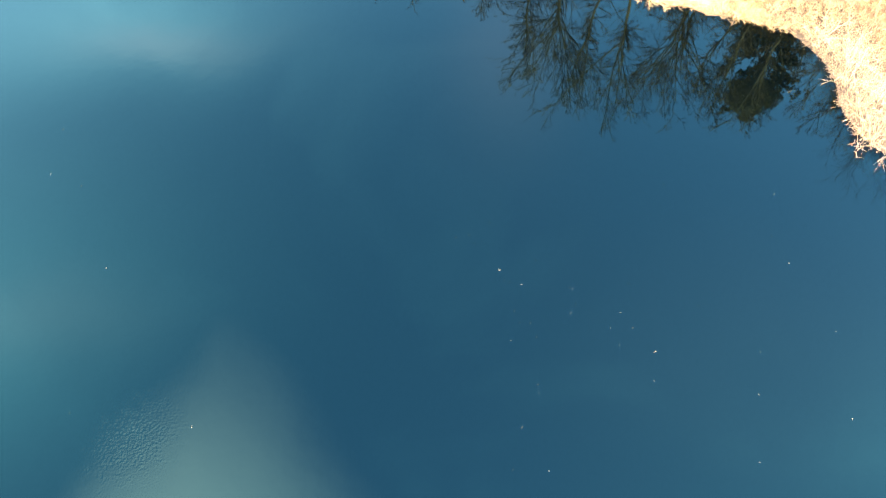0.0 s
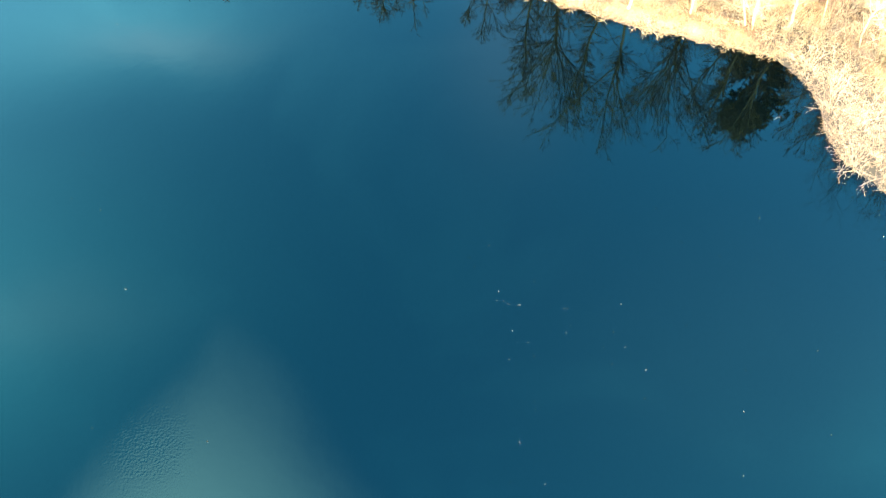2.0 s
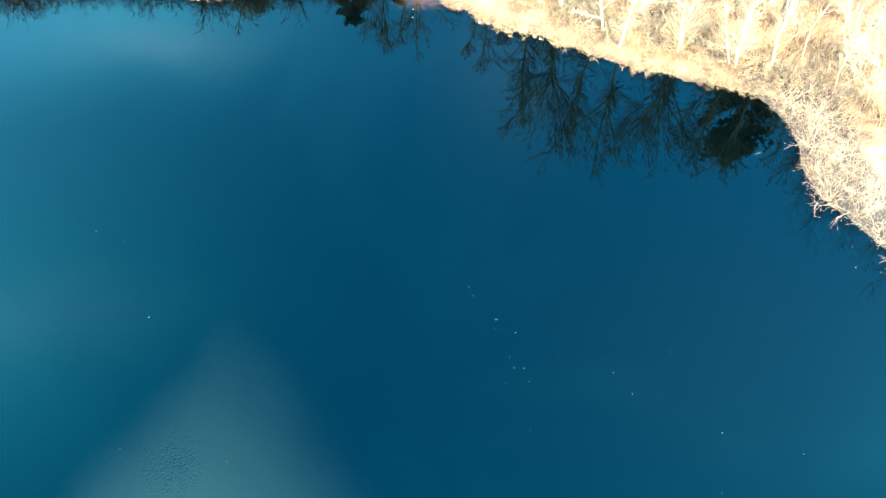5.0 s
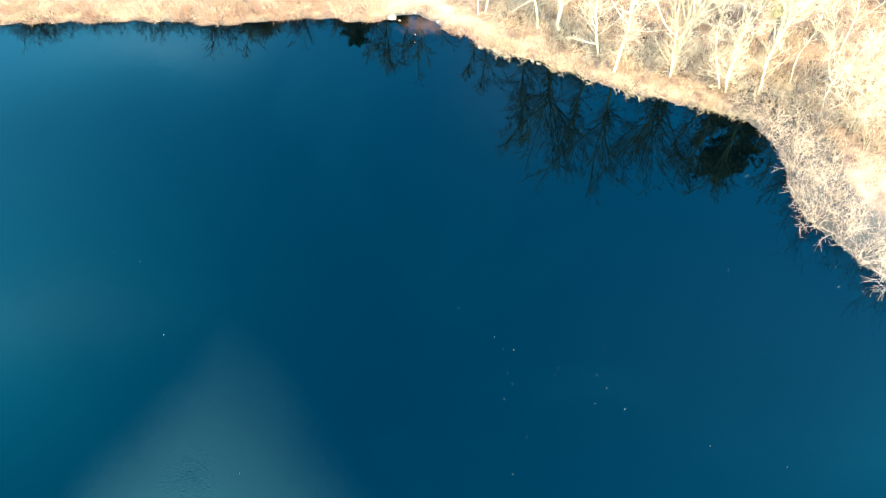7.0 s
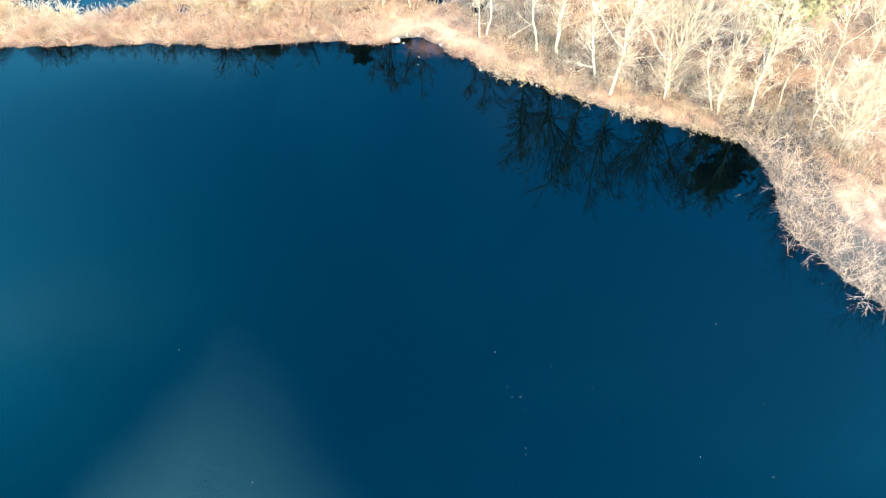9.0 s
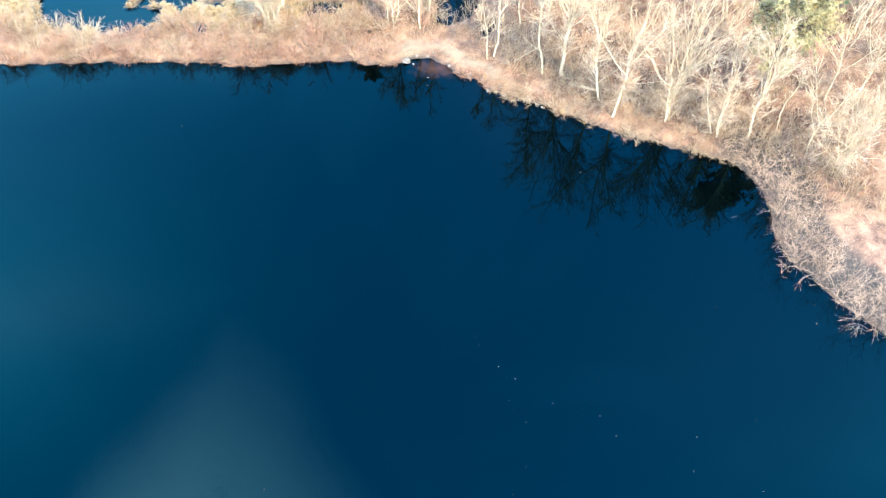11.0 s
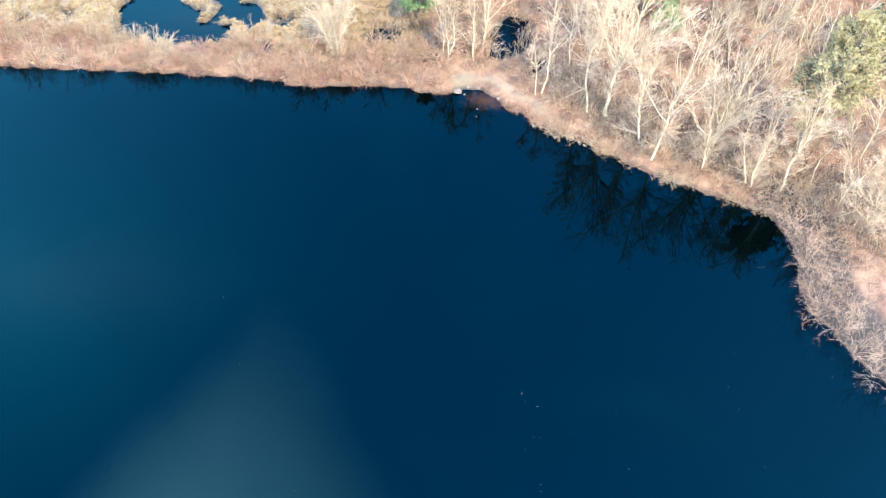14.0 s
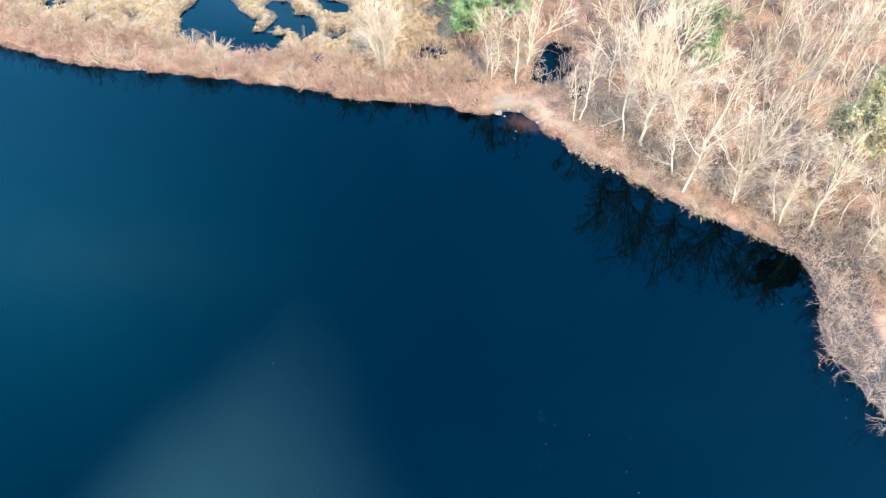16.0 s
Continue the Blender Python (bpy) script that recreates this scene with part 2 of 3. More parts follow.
# ---- mesh helpers ----
def mesh_of(name, verts, faces, mat, smooth_faces=False):
    """A mesh from arrays; every face has the same number of corners."""
    me = bpy.data.meshes.new(name)
    verts, faces = np.asarray(verts, np.float32), np.asarray(faces, np.int32)
    count, corners = faces.shape
    me.vertices.add(len(verts))
    me.vertices.foreach_set("co", verts.ravel())
    me.loops.add(count * corners)
    me.loops.foreach_set("vertex_index", faces.ravel())
    me.polygons.add(count)
    me.polygons.foreach_set("loop_start", np.arange(0, count * corners, corners, dtype=np.int32))
    me.polygons.foreach_set("use_smooth", np.full(count, smooth_faces))
    me.materials.append(mat)
    me.update(calc_edges=True)
    return me


def part(name, me, parent, label=""):
    ob = new(name, me)
    ob.parent = parent
    return tagged(ob, label)


def unit(v):
    return v / np.maximum(np.linalg.norm(v, axis=-1, keepdims=True), 1e-9)


def tubes(paths, radii, sides):
    """Tapered tubes along m paths of n points: vertices and quads."""
    m, n, _ = paths.shape
    tang = unit(np.gradient(paths, axis=1))
    ref = np.where(np.abs(tang[:, :1, 2:]) > 0.8, np.array([1.0, 0.2, 0]), np.array([0.1, 0, 1.0]))
    a = unit(np.cross(tang, ref))
    b = np.cross(tang, a)
    ang = np.arange(sides) * 2 * math.pi / sides
    ring = a[:, :, None] * np.cos(ang)[:, None] + b[:, :, None] * np.sin(ang)[:, None]
    verts = paths[:, :, None] + ring * radii[:, :, None, None]
    idx = np.arange(m * n * sides).reshape(m, n, sides)
    nxt = np.roll(idx, -1, axis=2)
    faces = np.stack([idx[:, :-1], nxt[:, :-1], nxt[:, 1:], idx[:, 1:]], -1)
    return verts.reshape(-1, 3), faces.reshape(-1, 4)


def joined(pieces):
    verts, faces, base = [], [], 0
    for v, f in pieces:
        verts.append(v)
        faces.append(f + base)
        base += len(v)
    return np.concatenate(verts), np.concatenate(faces)


def grow(rng, paths, radii, each, low, angle, length, ratio, points, rise, wander, thin=0.55, least=0.006):
    """Side shoots from parent paths: each per parent, at a spread angle, bending upwards by rise."""
    m, n, _ = paths.shape
    pick = np.repeat(np.arange(m), each)
    u = low + (1 - low) * rng.random(len(pick)) ** 0.8
    at = u * (n - 1)
    i = np.minimum(at.astype(int), n - 2)
    w = (at - i)[:, None]
    start = paths[pick, i] * (1 - w) + paths[pick, i + 1] * w
    tang = unit(paths[pick, i + 1] - paths[pick, i])
    r0 = (radii[pick, i] * (1 - w[:, 0]) + radii[pick, i + 1] * w[:, 0]) * thin
    side = unit(np.cross(tang, rng.normal(size=tang.shape)))
    th = np.radians(rng.normal(angle, angle * 0.22, len(pick)))[:, None]
    way = tang * np.cos(th) + side * np.sin(th)
    if length is None:
        size = np.linalg.norm(paths[:, -1] - paths[:, 0], axis=1)[pick] * ratio * (1.15 - 0.65 * u)
    else:
        size = length * (1.15 - 0.75 * u)
    size = size * rng.uniform(0.65, 1.25, len(pick))
    out = [start]
    step = (size / (points - 1))[:, None]
    for k in range(points - 1):
        out.append(out[-1] + way * step)
        way = unit(way + rng.normal(size=way.shape) * wander + np.array([0, 0, rise]))
    new_paths = np.stack(out, 1)
    taper = np.linspace(1, 0.25, points)[None]
    return new_paths, np.maximum(r0[:, None] * taper, least)


# ---- ground and water ----
def ground_mat():
    m = material("leaf_litter", [(0.0346, 0.0185, 0.00995), (0.0779, 0.0409, 0.0226), (0.115, 0.0641, 0.0352), (0.15, 0.0899, 0.0496)], 0.7, 0.95, 0.8, 7.0, distance=0.08)
    t = m.node_tree
    bsdf = t.nodes["Principled BSDF"]
    colour = bsdf.inputs["Base Color"].links[0].from_socket
    for name, c in (("trail", (0.095, 0.073, 0.042, 1)), ("reeds", (0.115, 0.080, 0.042, 1)), ("mud_and_dark_ground", (0.014, 0.011, 0.008, 1))):
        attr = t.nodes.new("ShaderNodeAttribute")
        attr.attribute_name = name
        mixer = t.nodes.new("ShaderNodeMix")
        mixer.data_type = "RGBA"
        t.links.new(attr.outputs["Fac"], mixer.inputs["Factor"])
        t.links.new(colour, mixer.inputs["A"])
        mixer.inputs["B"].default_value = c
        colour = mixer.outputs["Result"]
    t.links.new(colour, bsdf.inputs["Base Color"])
    return m


def lines(low, high, step, far):
    mid = np.arange(low, high + step / 2, step)
    reach = np.array([4, 10, 20, 40, 80, 160, 400, 1000, 3000.0])
    return np.concatenate([(low - reach)[::-1], mid, high + reach]) if far else mid


gx, gy = lines(-76, 66, 0.5, True), lines(22, 98, 0.42, True)
GX, GY = np.meshgrid(gx, gy)
GZ = ground_z(GX.ravel(), GY.ravel())
nx, ny = len(gx), len(gy)
idx = np.arange(nx * ny).reshape(ny, nx)
quads = np.stack([idx[:-1, :-1], idx[:-1, 1:], idx[1:, 1:], idx[1:, :-1]], -1).reshape(-1, 4)
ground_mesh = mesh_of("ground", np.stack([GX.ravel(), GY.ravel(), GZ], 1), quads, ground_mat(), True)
fx, fy = GX.ravel(), GY.ravel()
dp, dl = pond_distance(fx, fy), land_distance(fx, fy)
TRAIL = np.clip(1 - np.abs(dp - 1.5 - 0.4 * waves(fx, fy, 0.5, 9)) / 0.75, 0, 1) * smooth(-7, -5, fx) * (0.12 + 0.88 * smooth(8, 3, fx)) * smooth(18, 12, fx) * (0.75 + 0.25 * waves(fx, fy, 2.0, 10))
TRAIL = np.maximum(TRAIL, np.clip(1.5 - np.hypot(fx + 4.8, (fy - 59.0) * 1.4) / 1.1, 0, 1))
TRAIL = np.maximum(TRAIL, 0.45 * np.clip(1 - np.abs(dp - 2.2) / 0.6, 0, 1) * smooth(-4, -8, fx))
# the darkest zone: muddy rims at the water, and near-black ground below the cove brush
ZONES = {"trail": np.clip(TRAIL * 1.1, 0, 1) * 0.9, "reeds": marsh(fx, fy) * 0.8, "mud_and_dark_ground": np.maximum(np.maximum(smooth(0.5, 0.0, dl) * 0.9, marsh(fx, fy) * smooth(0.7, 0.3, dl) * 0.9), 0.95 * smooth(23, 25, fx) * smooth(5.0, 3.8, dp))}
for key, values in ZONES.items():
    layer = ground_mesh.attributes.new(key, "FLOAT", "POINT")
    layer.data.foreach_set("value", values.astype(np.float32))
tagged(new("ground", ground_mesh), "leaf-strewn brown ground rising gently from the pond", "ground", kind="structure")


def water_mat():
    m = bpy.data.materials.new("pond_water")
    m.use_nodes = True
    t = m.node_tree
    bsdf = t.nodes["Principled BSDF"]
    geo = t.nodes.new("ShaderNodeNewGeometry")

    def patch(cx, cy, rx, ry, sharp):
        """A soft-edged patch in plan, broken up by noise."""
        sub = t.nodes.new("ShaderNodeVectorMath")
        sub.operation = "SUBTRACT"
        t.links.new(geo.outputs["Position"], sub.inputs[0])
        sub.inputs[1].default_value = (cx, cy, 0)
        div = t.nodes.new("ShaderNodeVectorMath")
        div.operation = "DIVIDE"
        t.links.new(sub.outputs[0], div.inputs[0])
        div.inputs[1].default_value = (rx, ry, 1)
        size = t.nodes.new("ShaderNodeVectorMath")
        size.operation = "LENGTH"
        t.links.new(div.outputs[0], size.inputs[0])
        jag = t.nodes.new("ShaderNodeTexNoise")
        jag.inputs["Scale"].default_value = 1.6
        t.links.new(geo.outputs["Position"], jag.inputs["Vector"])
        add = t.nodes.new("ShaderNodeMath")
        add.operation = "ADD"
        t.links.new(size.outputs["Value"], add.inputs[0])
        t.links.new(jag.outputs["Fac"], add.inputs[1])
        ramp = t.nodes.new("ShaderNodeMapRange")
        ramp.interpolation_type = "SMOOTHSTEP"
        ramp.inputs["From Min"].default_value, ramp.inputs["From Max"].default_value = 1.5, 1.5 - sharp
        t.links.new(add.outputs[0], ramp.inputs["Value"])
        return ramp.outputs[0]

    shallow = patch(-1.9, 57.3, 3.2, 1.8, 1.2)
    mixer = t.nodes.new("ShaderNodeMix")
    mixer.data_type = "RGBA"
    mixer.inputs["A"].default_value = (0.00003, 0.0002, 0.0003, 1)
    mixer.inputs["B"].default_value = (0.020, 0.0085, 0.0040, 1)
    t.links.new(shallow, mixer.inputs["Factor"])
    t.links.new(mixer.outputs["Result"], bsdf.inputs["Base Color"])
    bsdf.inputs["Roughness"].default_value = 0.02
    bsdf.inputs["IOR"].default_value = 1.33
    bsdf.inputs["Specular IOR Level"].default_value = 0.214
    bsdf.inputs["Specular Tint"].default_value = (0.20, 0.96, 0.99, 1)
    # long slow swell, and a patch of fine ripples
    swell = t.nodes.new("ShaderNodeTexNoise")
    swell.inputs["Scale"].default_value, swell.inputs["Detail"].default_value = 1.3, 2
    ripple = t.nodes.new("ShaderNodeTexNoise")
    ripple.inputs["Scale"].default_value, ripple.inputs["Detail"].default_value = 7.0, 1.0
    for n in (swell, ripple):
        t.links.new(geo.outputs["Position"], n.inputs["Vector"])
    b1 = t.nodes.new("ShaderNodeBump")
    b1.inputs["Strength"].default_value, b1.inputs["Distance"].default_value = 0.03, 0.05
    t.links.new(swell.outputs["Fac"], b1.inputs["Height"])
    strength = t.nodes.new("ShaderNodeMath")
    strength.operation = "MULTIPLY"
    t.links.new(patch(-16.6, 15.4, 3.8, 3.8, 2.2), strength.inputs[0])
    strength.inputs[1].default_value = 0.36
    b2 = t.nodes.new("ShaderNodeBump")
    b2.inputs["Distance"].default_value = 0.08
    t.links.new(strength.outputs[0], b2.inputs["Strength"])
    t.links.new(ripple.outputs["Fac"], b2.inputs["Height"])
    t.links.new(b1.outputs[0], b2.inputs["Normal"])
    t.links.new(b2.outputs[0], bsdf.inputs["Normal"])
    return m


WATER = water_mat()
water_mesh = mesh_of("water", [(-125, -105, 0), (85, -105, 0), (85, 92, 0), (-125, 92, 0)], [(0, 1, 2, 3)], WATER)
tagged(new("water", water_mesh), "still deep-blue pond water mirroring sky and trees", "water", kind="structure")


# ---- trees ----
def stem(rng, base, top, points=8, wander=0.05):
    """A stem from base to top with a slight wander."""
    t = np.linspace(0, 1, points)[:, None]
    line = np.asarray(base) * (1 - t) + np.asarray(top) * t
    size = np.linalg.norm(np.asarray(top) - np.asarray(base))
    off = np.cumsum(rng.normal(size=(points, 3)) * size * wander * 0.35, axis=0) * np.array([1, 1, 0.15])
    off -= off[:1]
    bow = np.sin(t * math.pi) * rng.normal(size=3) * size * wander * np.array([1, 1, 0])
    return line + off + bow


def bare_tree(seed, height, lean=(0, 0), stems=1, fork=0.55, leaders=3, spread=0.3, limbs=10, low=0.3, angle=42, reach=0.22, dense=1.0, burst=0, girth=None, label=""):
    """A leafless broadleaf tree: trunks that part into leaders at the fork, limbs below it, and a crown of branches and twigs.
    burst: fine shoots crowded at one height of the trunk."""
    rng = np.random.default_rng(seed)
    girth = girth or 0.0065 * height + 0.03
    trunks, trunk_r, arms, arm_r = [], [], [], []
    for k in range(stems):
        a = 2.4 * k + rng.uniform(0, 1)
        foot_r = 0.3 * (stems > 1)
        h = height * (1 if k == 0 else rng.uniform(0.7, 0.97))
        out = (0.10 if stems < 5 else 0.22) * height * (stems > 1)
        foot = np.array((foot_r * math.cos(a), foot_r * math.sin(a), -0.3))
        top = np.array((lean[0] + out * math.cos(a), lean[1] + out * math.sin(a), h))
        split = foot + (top - foot) * fork
        P = stem(rng, foot, split, 10, 0.03)
        R = girth * (1 if k == 0 else 0.78) * np.linspace(1, 0.72, 10)
        R[0] *= 1.4
        trunks.append(P)
        trunk_r.append(R)
        count = max(2, leaders - (k > 0))
        turn = rng.uniform(0, 6.28)
        for j in range(count):
            b = turn + 6.283 * j / count + rng.normal() * 0.35
            wide = spread * h * (1 - fork) * rng.uniform(0.5, 1.15) * (0.35 if j == 0 else 1.0)
            end = top + np.array((math.cos(b) * wide, math.sin(b) * wide, -h * (1 - fork) * rng.uniform(0.0, 0.22) * (j > 0)))
            start = P[-1 - (j % 3)]
            mid = start + (end - start) * 0.45 + np.array((math.cos(b), math.sin(b), 0)) * wide * 0.16
            t = np.linspace(0, 1, 9)[:, None]
            line = (1 - t) ** 2 * start + 2 * t * (1 - t) * mid + t * t * end
            kink = np.cumsum(rng.normal(size=(9, 3)) * np.linalg.norm(end - start) * 0.009, axis=0)
            kink[0] = 0
            arms.append(line + kink)
            arm_r.append(np.maximum(R[-1] * (0.86 if j == 0 else 0.74) / max(1.0, (count / 5) ** 0.5) * np.linspace(1, 0.16, 9) ** 0.8, 0.022))
    P0, R0 = np.stack(trunks), np.stack(trunk_r)
    PA, RA = np.stack(arms), np.stack(arm_r)
    each = max(2, int(limbs / stems))
    P1, R1 = grow(rng, P0, R0, each, low, angle, height * reach, 0, 5, 0.10, 0.10, 0.42, 0.024)
    PB, RB = grow(rng, PA, RA, 9, 0.08, 34, None, 0.48, 5, 0.05, 0.05, 0.60, 0.024)
    P2, R2 = grow(rng, np.concatenate([P1, PB]), np.concatenate([R1, RB]), max(4, int(6 * dense)), 0.06, 36, None, 0.55, 4, 0.03, 0.06, 0.5, 0.0085)
    P2b, R2b = grow(rng, P0, R0, int((22 if girth > 0.08 else 10) * dense), low * 0.4, 50, height * 0.17, 0, 4, 0.03, 0.10, 0.2, 0.012)
    sets = [(P2, R2), (P2b, R2b)]
    if burst:
        at = np.concatenate([P0[:1, 5:7], P0[:1, 5:7] * 0.98 + P0[:1, 6:8] * 0.02], 1)[:, [0, 2, 1, 3]]
        sets.append(grow(rng, at, np.full((1, 4), girth), burst, 0.0, 72, 2.2, 0, 4, 0.05, 0.12, 0.22, 0.016))
    P2, R2 = np.concatenate([p for p, _ in sets]), np.concatenate([r for _, r in sets])
    P3, R3 = grow(rng, P2, R2, max(3, int(6 * dense)), 0.04, 32, None, 0.45, 2, 0.02, 0.07, 0.6, 0.0055)
    root = new("bare_tree")
    tagged(root, label or "tall leafless tree with pale sunlit bark", "tree")
    for k in range(stems):
        part("trunk", mesh_of("trunk", *tubes(P0[k:k + 1], R0[k:k + 1], 8), BARK, True), root)
    for paths, radii in ((PA, RA), (P1, R1)):
        for k in range(len(paths)):
            part("limb", mesh_of("limb", *tubes(paths[k:k + 1], radii[k:k + 1], 5), BARK, True), root)
    work = part("branchwork", mesh_of("branchwork", *tubes(PB, RB, 3), BARK, True), root, "pale bare branches")
    crown = part("crown", mesh_of("crown", *joined([tubes(P2, R2, 3), tubes(P3, R3, 3)]), CROWN, True), root, "fine pale twigs")
    tagged(work, kind="stuff")
    tagged(crown, kind="stuff")
    return root


def put(ob, x, y, turn=0.0, scale=1.0, sink=0.0):
    m = pose(x, y, float(ground_z(x, y)) - sink, 0, 0, turn)
    ob.matrix_basis = m @ Matrix.Scale(scale, 4)
    return ob


def conifer(seed, height, radius, low, mat, label, lean=(0, 0), bulge=0.0, blunt=0.65):
    """An evergreen with whorled boughs and tufts of needles."""
    rng = np.random.default_rng(seed)
    P0 = stem(rng, (0, 0, -0.2), (rng.normal() * 0.3 + lean[0], rng.normal() * 0.3 + lean[1], height), 10, 0.02)[None]
    R0 = (0.02 * height * np.linspace(1, 0.1, 10))[None]
    boughs, tufts = [], []
    z = low
    while z < height - 0.4:
        u = (z - low) / (height - low)
        for k in range(rng.integers(3, 6)):
            size = radius * (1 - u) ** blunt * min(1, 0.55 + 2.2 * u) * rng.uniform(0.6, 1.15)
            a = rng.uniform(0, 6.283)
            way = np.array([math.cos(a), math.sin(a), rng.uniform(0.0, 0.35) + 0.3 * u])
            size *= 1 - bulge * math.cos(a)
            pts = [np.array([lean[0] * z / height, lean[1] * z / height, z])]
            for s in range(5):
                pts.append(pts[-1] + way * size / 5)
                way = way + rng.normal(size=3) * 0.12 + np.array([0, 0, 0.05])
            boughs.append(np.array(pts))
        z += rng.uniform(0.32, 0.6)
    P1 = np.stack(boughs)
    R1 = 0.012 * np.linalg.norm(P1[:, -1] - P1[:, 0], axis=1)[:, None] * np.linspace(1.3, 0.4, 6)[None]
    P2, R2 = grow(rng, P1, R1, 7, 0.25, 48, None, 0.42, 4, 0.03, 0.12, 0.6, 0.01)
    ends = P2[:, 1:].reshape(-1, 3)
    ends = np.concatenate([ends, P1[:, 3:].reshape(-1, 3)])
    ends = np.repeat(ends, 2, axis=0) + rng.normal(size=(2 * len(ends), 3)) * 0.13
    blades = 9
    c = np.repeat(ends, blades, axis=0)
    way = unit(rng.normal(size=c.shape) + np.array([0, 0, 0.45]))
    side = unit(np.cross(way, rng.normal(size=c.shape)))
    size = rng.uniform(0.18, 0.36, (len(c), 1))
    verts = np.stack([c - side * 0.045, c + side * 0.045, c + way * size], 1).reshape(-1, 3)
    root = new("conifer")
    tagged(root, label, "tree")
    part("trunk", mesh_of("trunk", *tubes(P0, R0, 8), PINE_BARK, True), root)
    branchwork = part("branchwork", mesh_of("branchwork", *joined([tubes(P1, R1, 5), tubes(P2, R2, 3)]), PINE_BARK, True), root)
    foliage = part("foliage", mesh_of("foliage", verts, np.arange(len(verts)).reshape(-1, 3), mat), root, "dense needle tufts")
    tagged(branchwork, kind="stuff")
    tagged(foliage, kind="stuff")
    return root


def tree(x, y, height, **shape):
    TREES.append((x, y))
    put(bare_tree(100 + len(TREES), height, **shape), x, y)


TREES = []
# along the marsh
tree(-18.3, 61.4, 6.2, lean=(-0.5, 1.7), stems=12, fork=0.36, leaders=4, spread=0.5, limbs=24, girth=0.10, label="many-stemmed pale leafless tree beside the marsh")
tree(-6.7, 62.3, 9.6, lean=(-0.2, 0), stems=3, fork=0.5, leaders=3, spread=0.18, limbs=14, label="slender leafless tree with several pale stems")
tree(-3.1, 63.6, 10.8, lean=(1.0, 0.2), fork=0.42, leaders=4, spread=0.42, limbs=5)
tree(-3.8, 62.2, 9.0, lean=(-0.6, 0), fork=0.6, leaders=2, spread=0.3, limbs=6, dense=0.8, label="thin leafless tree with pale bark")
# along the path, where their tops and their mirror images both show
tree(3.2, 58.1, 9.6, lean=(-0.2, 0.2), stems=2, fork=0.62, leaders=3, spread=0.62, limbs=5, low=0.5, girth=0.085, label="leafless tree with two slender pale stems by the path")
tree(8.1, 56.2, 12.0, lean=(-0.7, 0), fork=0.85, leaders=2, spread=0.5, limbs=38, low=0.2, angle=62, reach=0.26, dense=1.25, label="leafless tree with many short level branches")
tree(10.0, 55.9, 14.8, lean=(0.0, 0.2), fork=0.53, leaders=17, spread=0.6, limbs=13, low=0.3, angle=50, reach=0.16, dense=1.0, girth=0.175, label="tall leafless tree with a pale fan-shaped crown")
tree(13.3, 52.9, 12.6, lean=(-1.6, 0.1), fork=0.62, leaders=4, spread=0.32, limbs=30, low=0.12, angle=58, reach=0.2, dense=1.2, label="slim leaning leafless tree with low side branches")
tree(14.4, 51.0, 14.4, lean=(0.3, 0.2), fork=0.50, leaders=5, spread=0.62, limbs=7, low=0.4, angle=55, reach=0.2, dense=1.1, burst=44, label="large forked leafless tree with pale bark")
tree(19.5, 50.4, 12.8, lean=(-0.3, 0.2), stems=2, fork=0.48, leaders=5, spread=0.60, limbs=26, low=0.05, angle=44, reach=0.22, dense=1.3, label="broad leafless tree with shoots at its foot")
tree(20.3, 53.1, 13.0, lean=(0.6, 0.2), fork=0.5, leaders=4, spread=0.5, limbs=8, dense=0.9)
tree(23.6, 49.0, 12.0, lean=(-1.3, 0.2), stems=3, fork=0.55, leaders=3, spread=0.26, limbs=30, low=0.15, angle=42, reach=0.18, dense=1.3, label="leafless tree with a close clump of pale stems")
tree(26.4, 48.4, 12.4, lean=(-0.8, 0.2), fork=0.52, leaders=5, spread=0.28, limbs=8, low=0.35, angle=34, reach=0.26, dense=1.1, girth=0.12)
tree(29.2, 49.3, 7.4, lean=(0.0, 0.2), fork=0.86, leaders=2, spread=0.3, limbs=4, low=0.5, dense=0.6, girth=0.07, label="thin pale sapling with few branches")
tree(34.2, 52.8, 10.5, lean=(-0.9, 0.3), fork=0.45, leaders=3, spread=0.55, limbs=5, dense=0.8)
tree(36.7, 52.5, 11.5, lean=(0.2, 0.3), fork=0.5, leaders=4, spread=0.6, limbs=6)
tree(35.2, 47.2, 6.6, lean=(-0.4, 0.1), stems=2, fork=0.5, leaders=5, spread=0.95, limbs=12, low=0.3, angle=62, reach=0.34, dense=1.2, label="low leafless tree with wide level branches")
tree(33.4, 44.3, 6.6, lean=(-0.4, 0.2), stems=3, fork=0.5, leaders=5, spread=0.9, limbs=14, low=0.25, angle=60, reach=0.32, dense=1.2, label="low leafless tree with wide level branches")
tree(31.4, 46.6, 8.0, lean=(-0.3, 0.1), fork=0.5, leaders=5, spread=0.7, limbs=8, dense=1.1)
# behind
tree(6.1, 62.4, 9.6, lean=(-0.9, 0.2), fork=0.55, leaders=3, spread=0.5, limbs=6, dense=0.8)
tree(7.6, 66.1, 11.5, lean=(-1.2, 0.2), stems=2, fork=0.5, leaders=3, spread=0.4, limbs=6, dense=0.8)
tree(18.1, 69.9, 12.5, lean=(-1.2, 0.2), stems=2, fork=0.45, leaders=3, spread=0.4, limbs=8)
tree(22.6, 67.5, 11.0, lean=(-0.8, 0.3), fork=0.45, leaders=3, spread=0.45, limbs=6, dense=0.8)
tree(24.8, 68.1, 13.0, lean=(-0.6, 0.2), fork=0.5, leaders=3, spread=0.35, limbs=6)
tree(26.9, 63.7, 14.0, lean=(-0.5, 0.2), fork=0.55, leaders=3, spread=0.4, limbs=7)
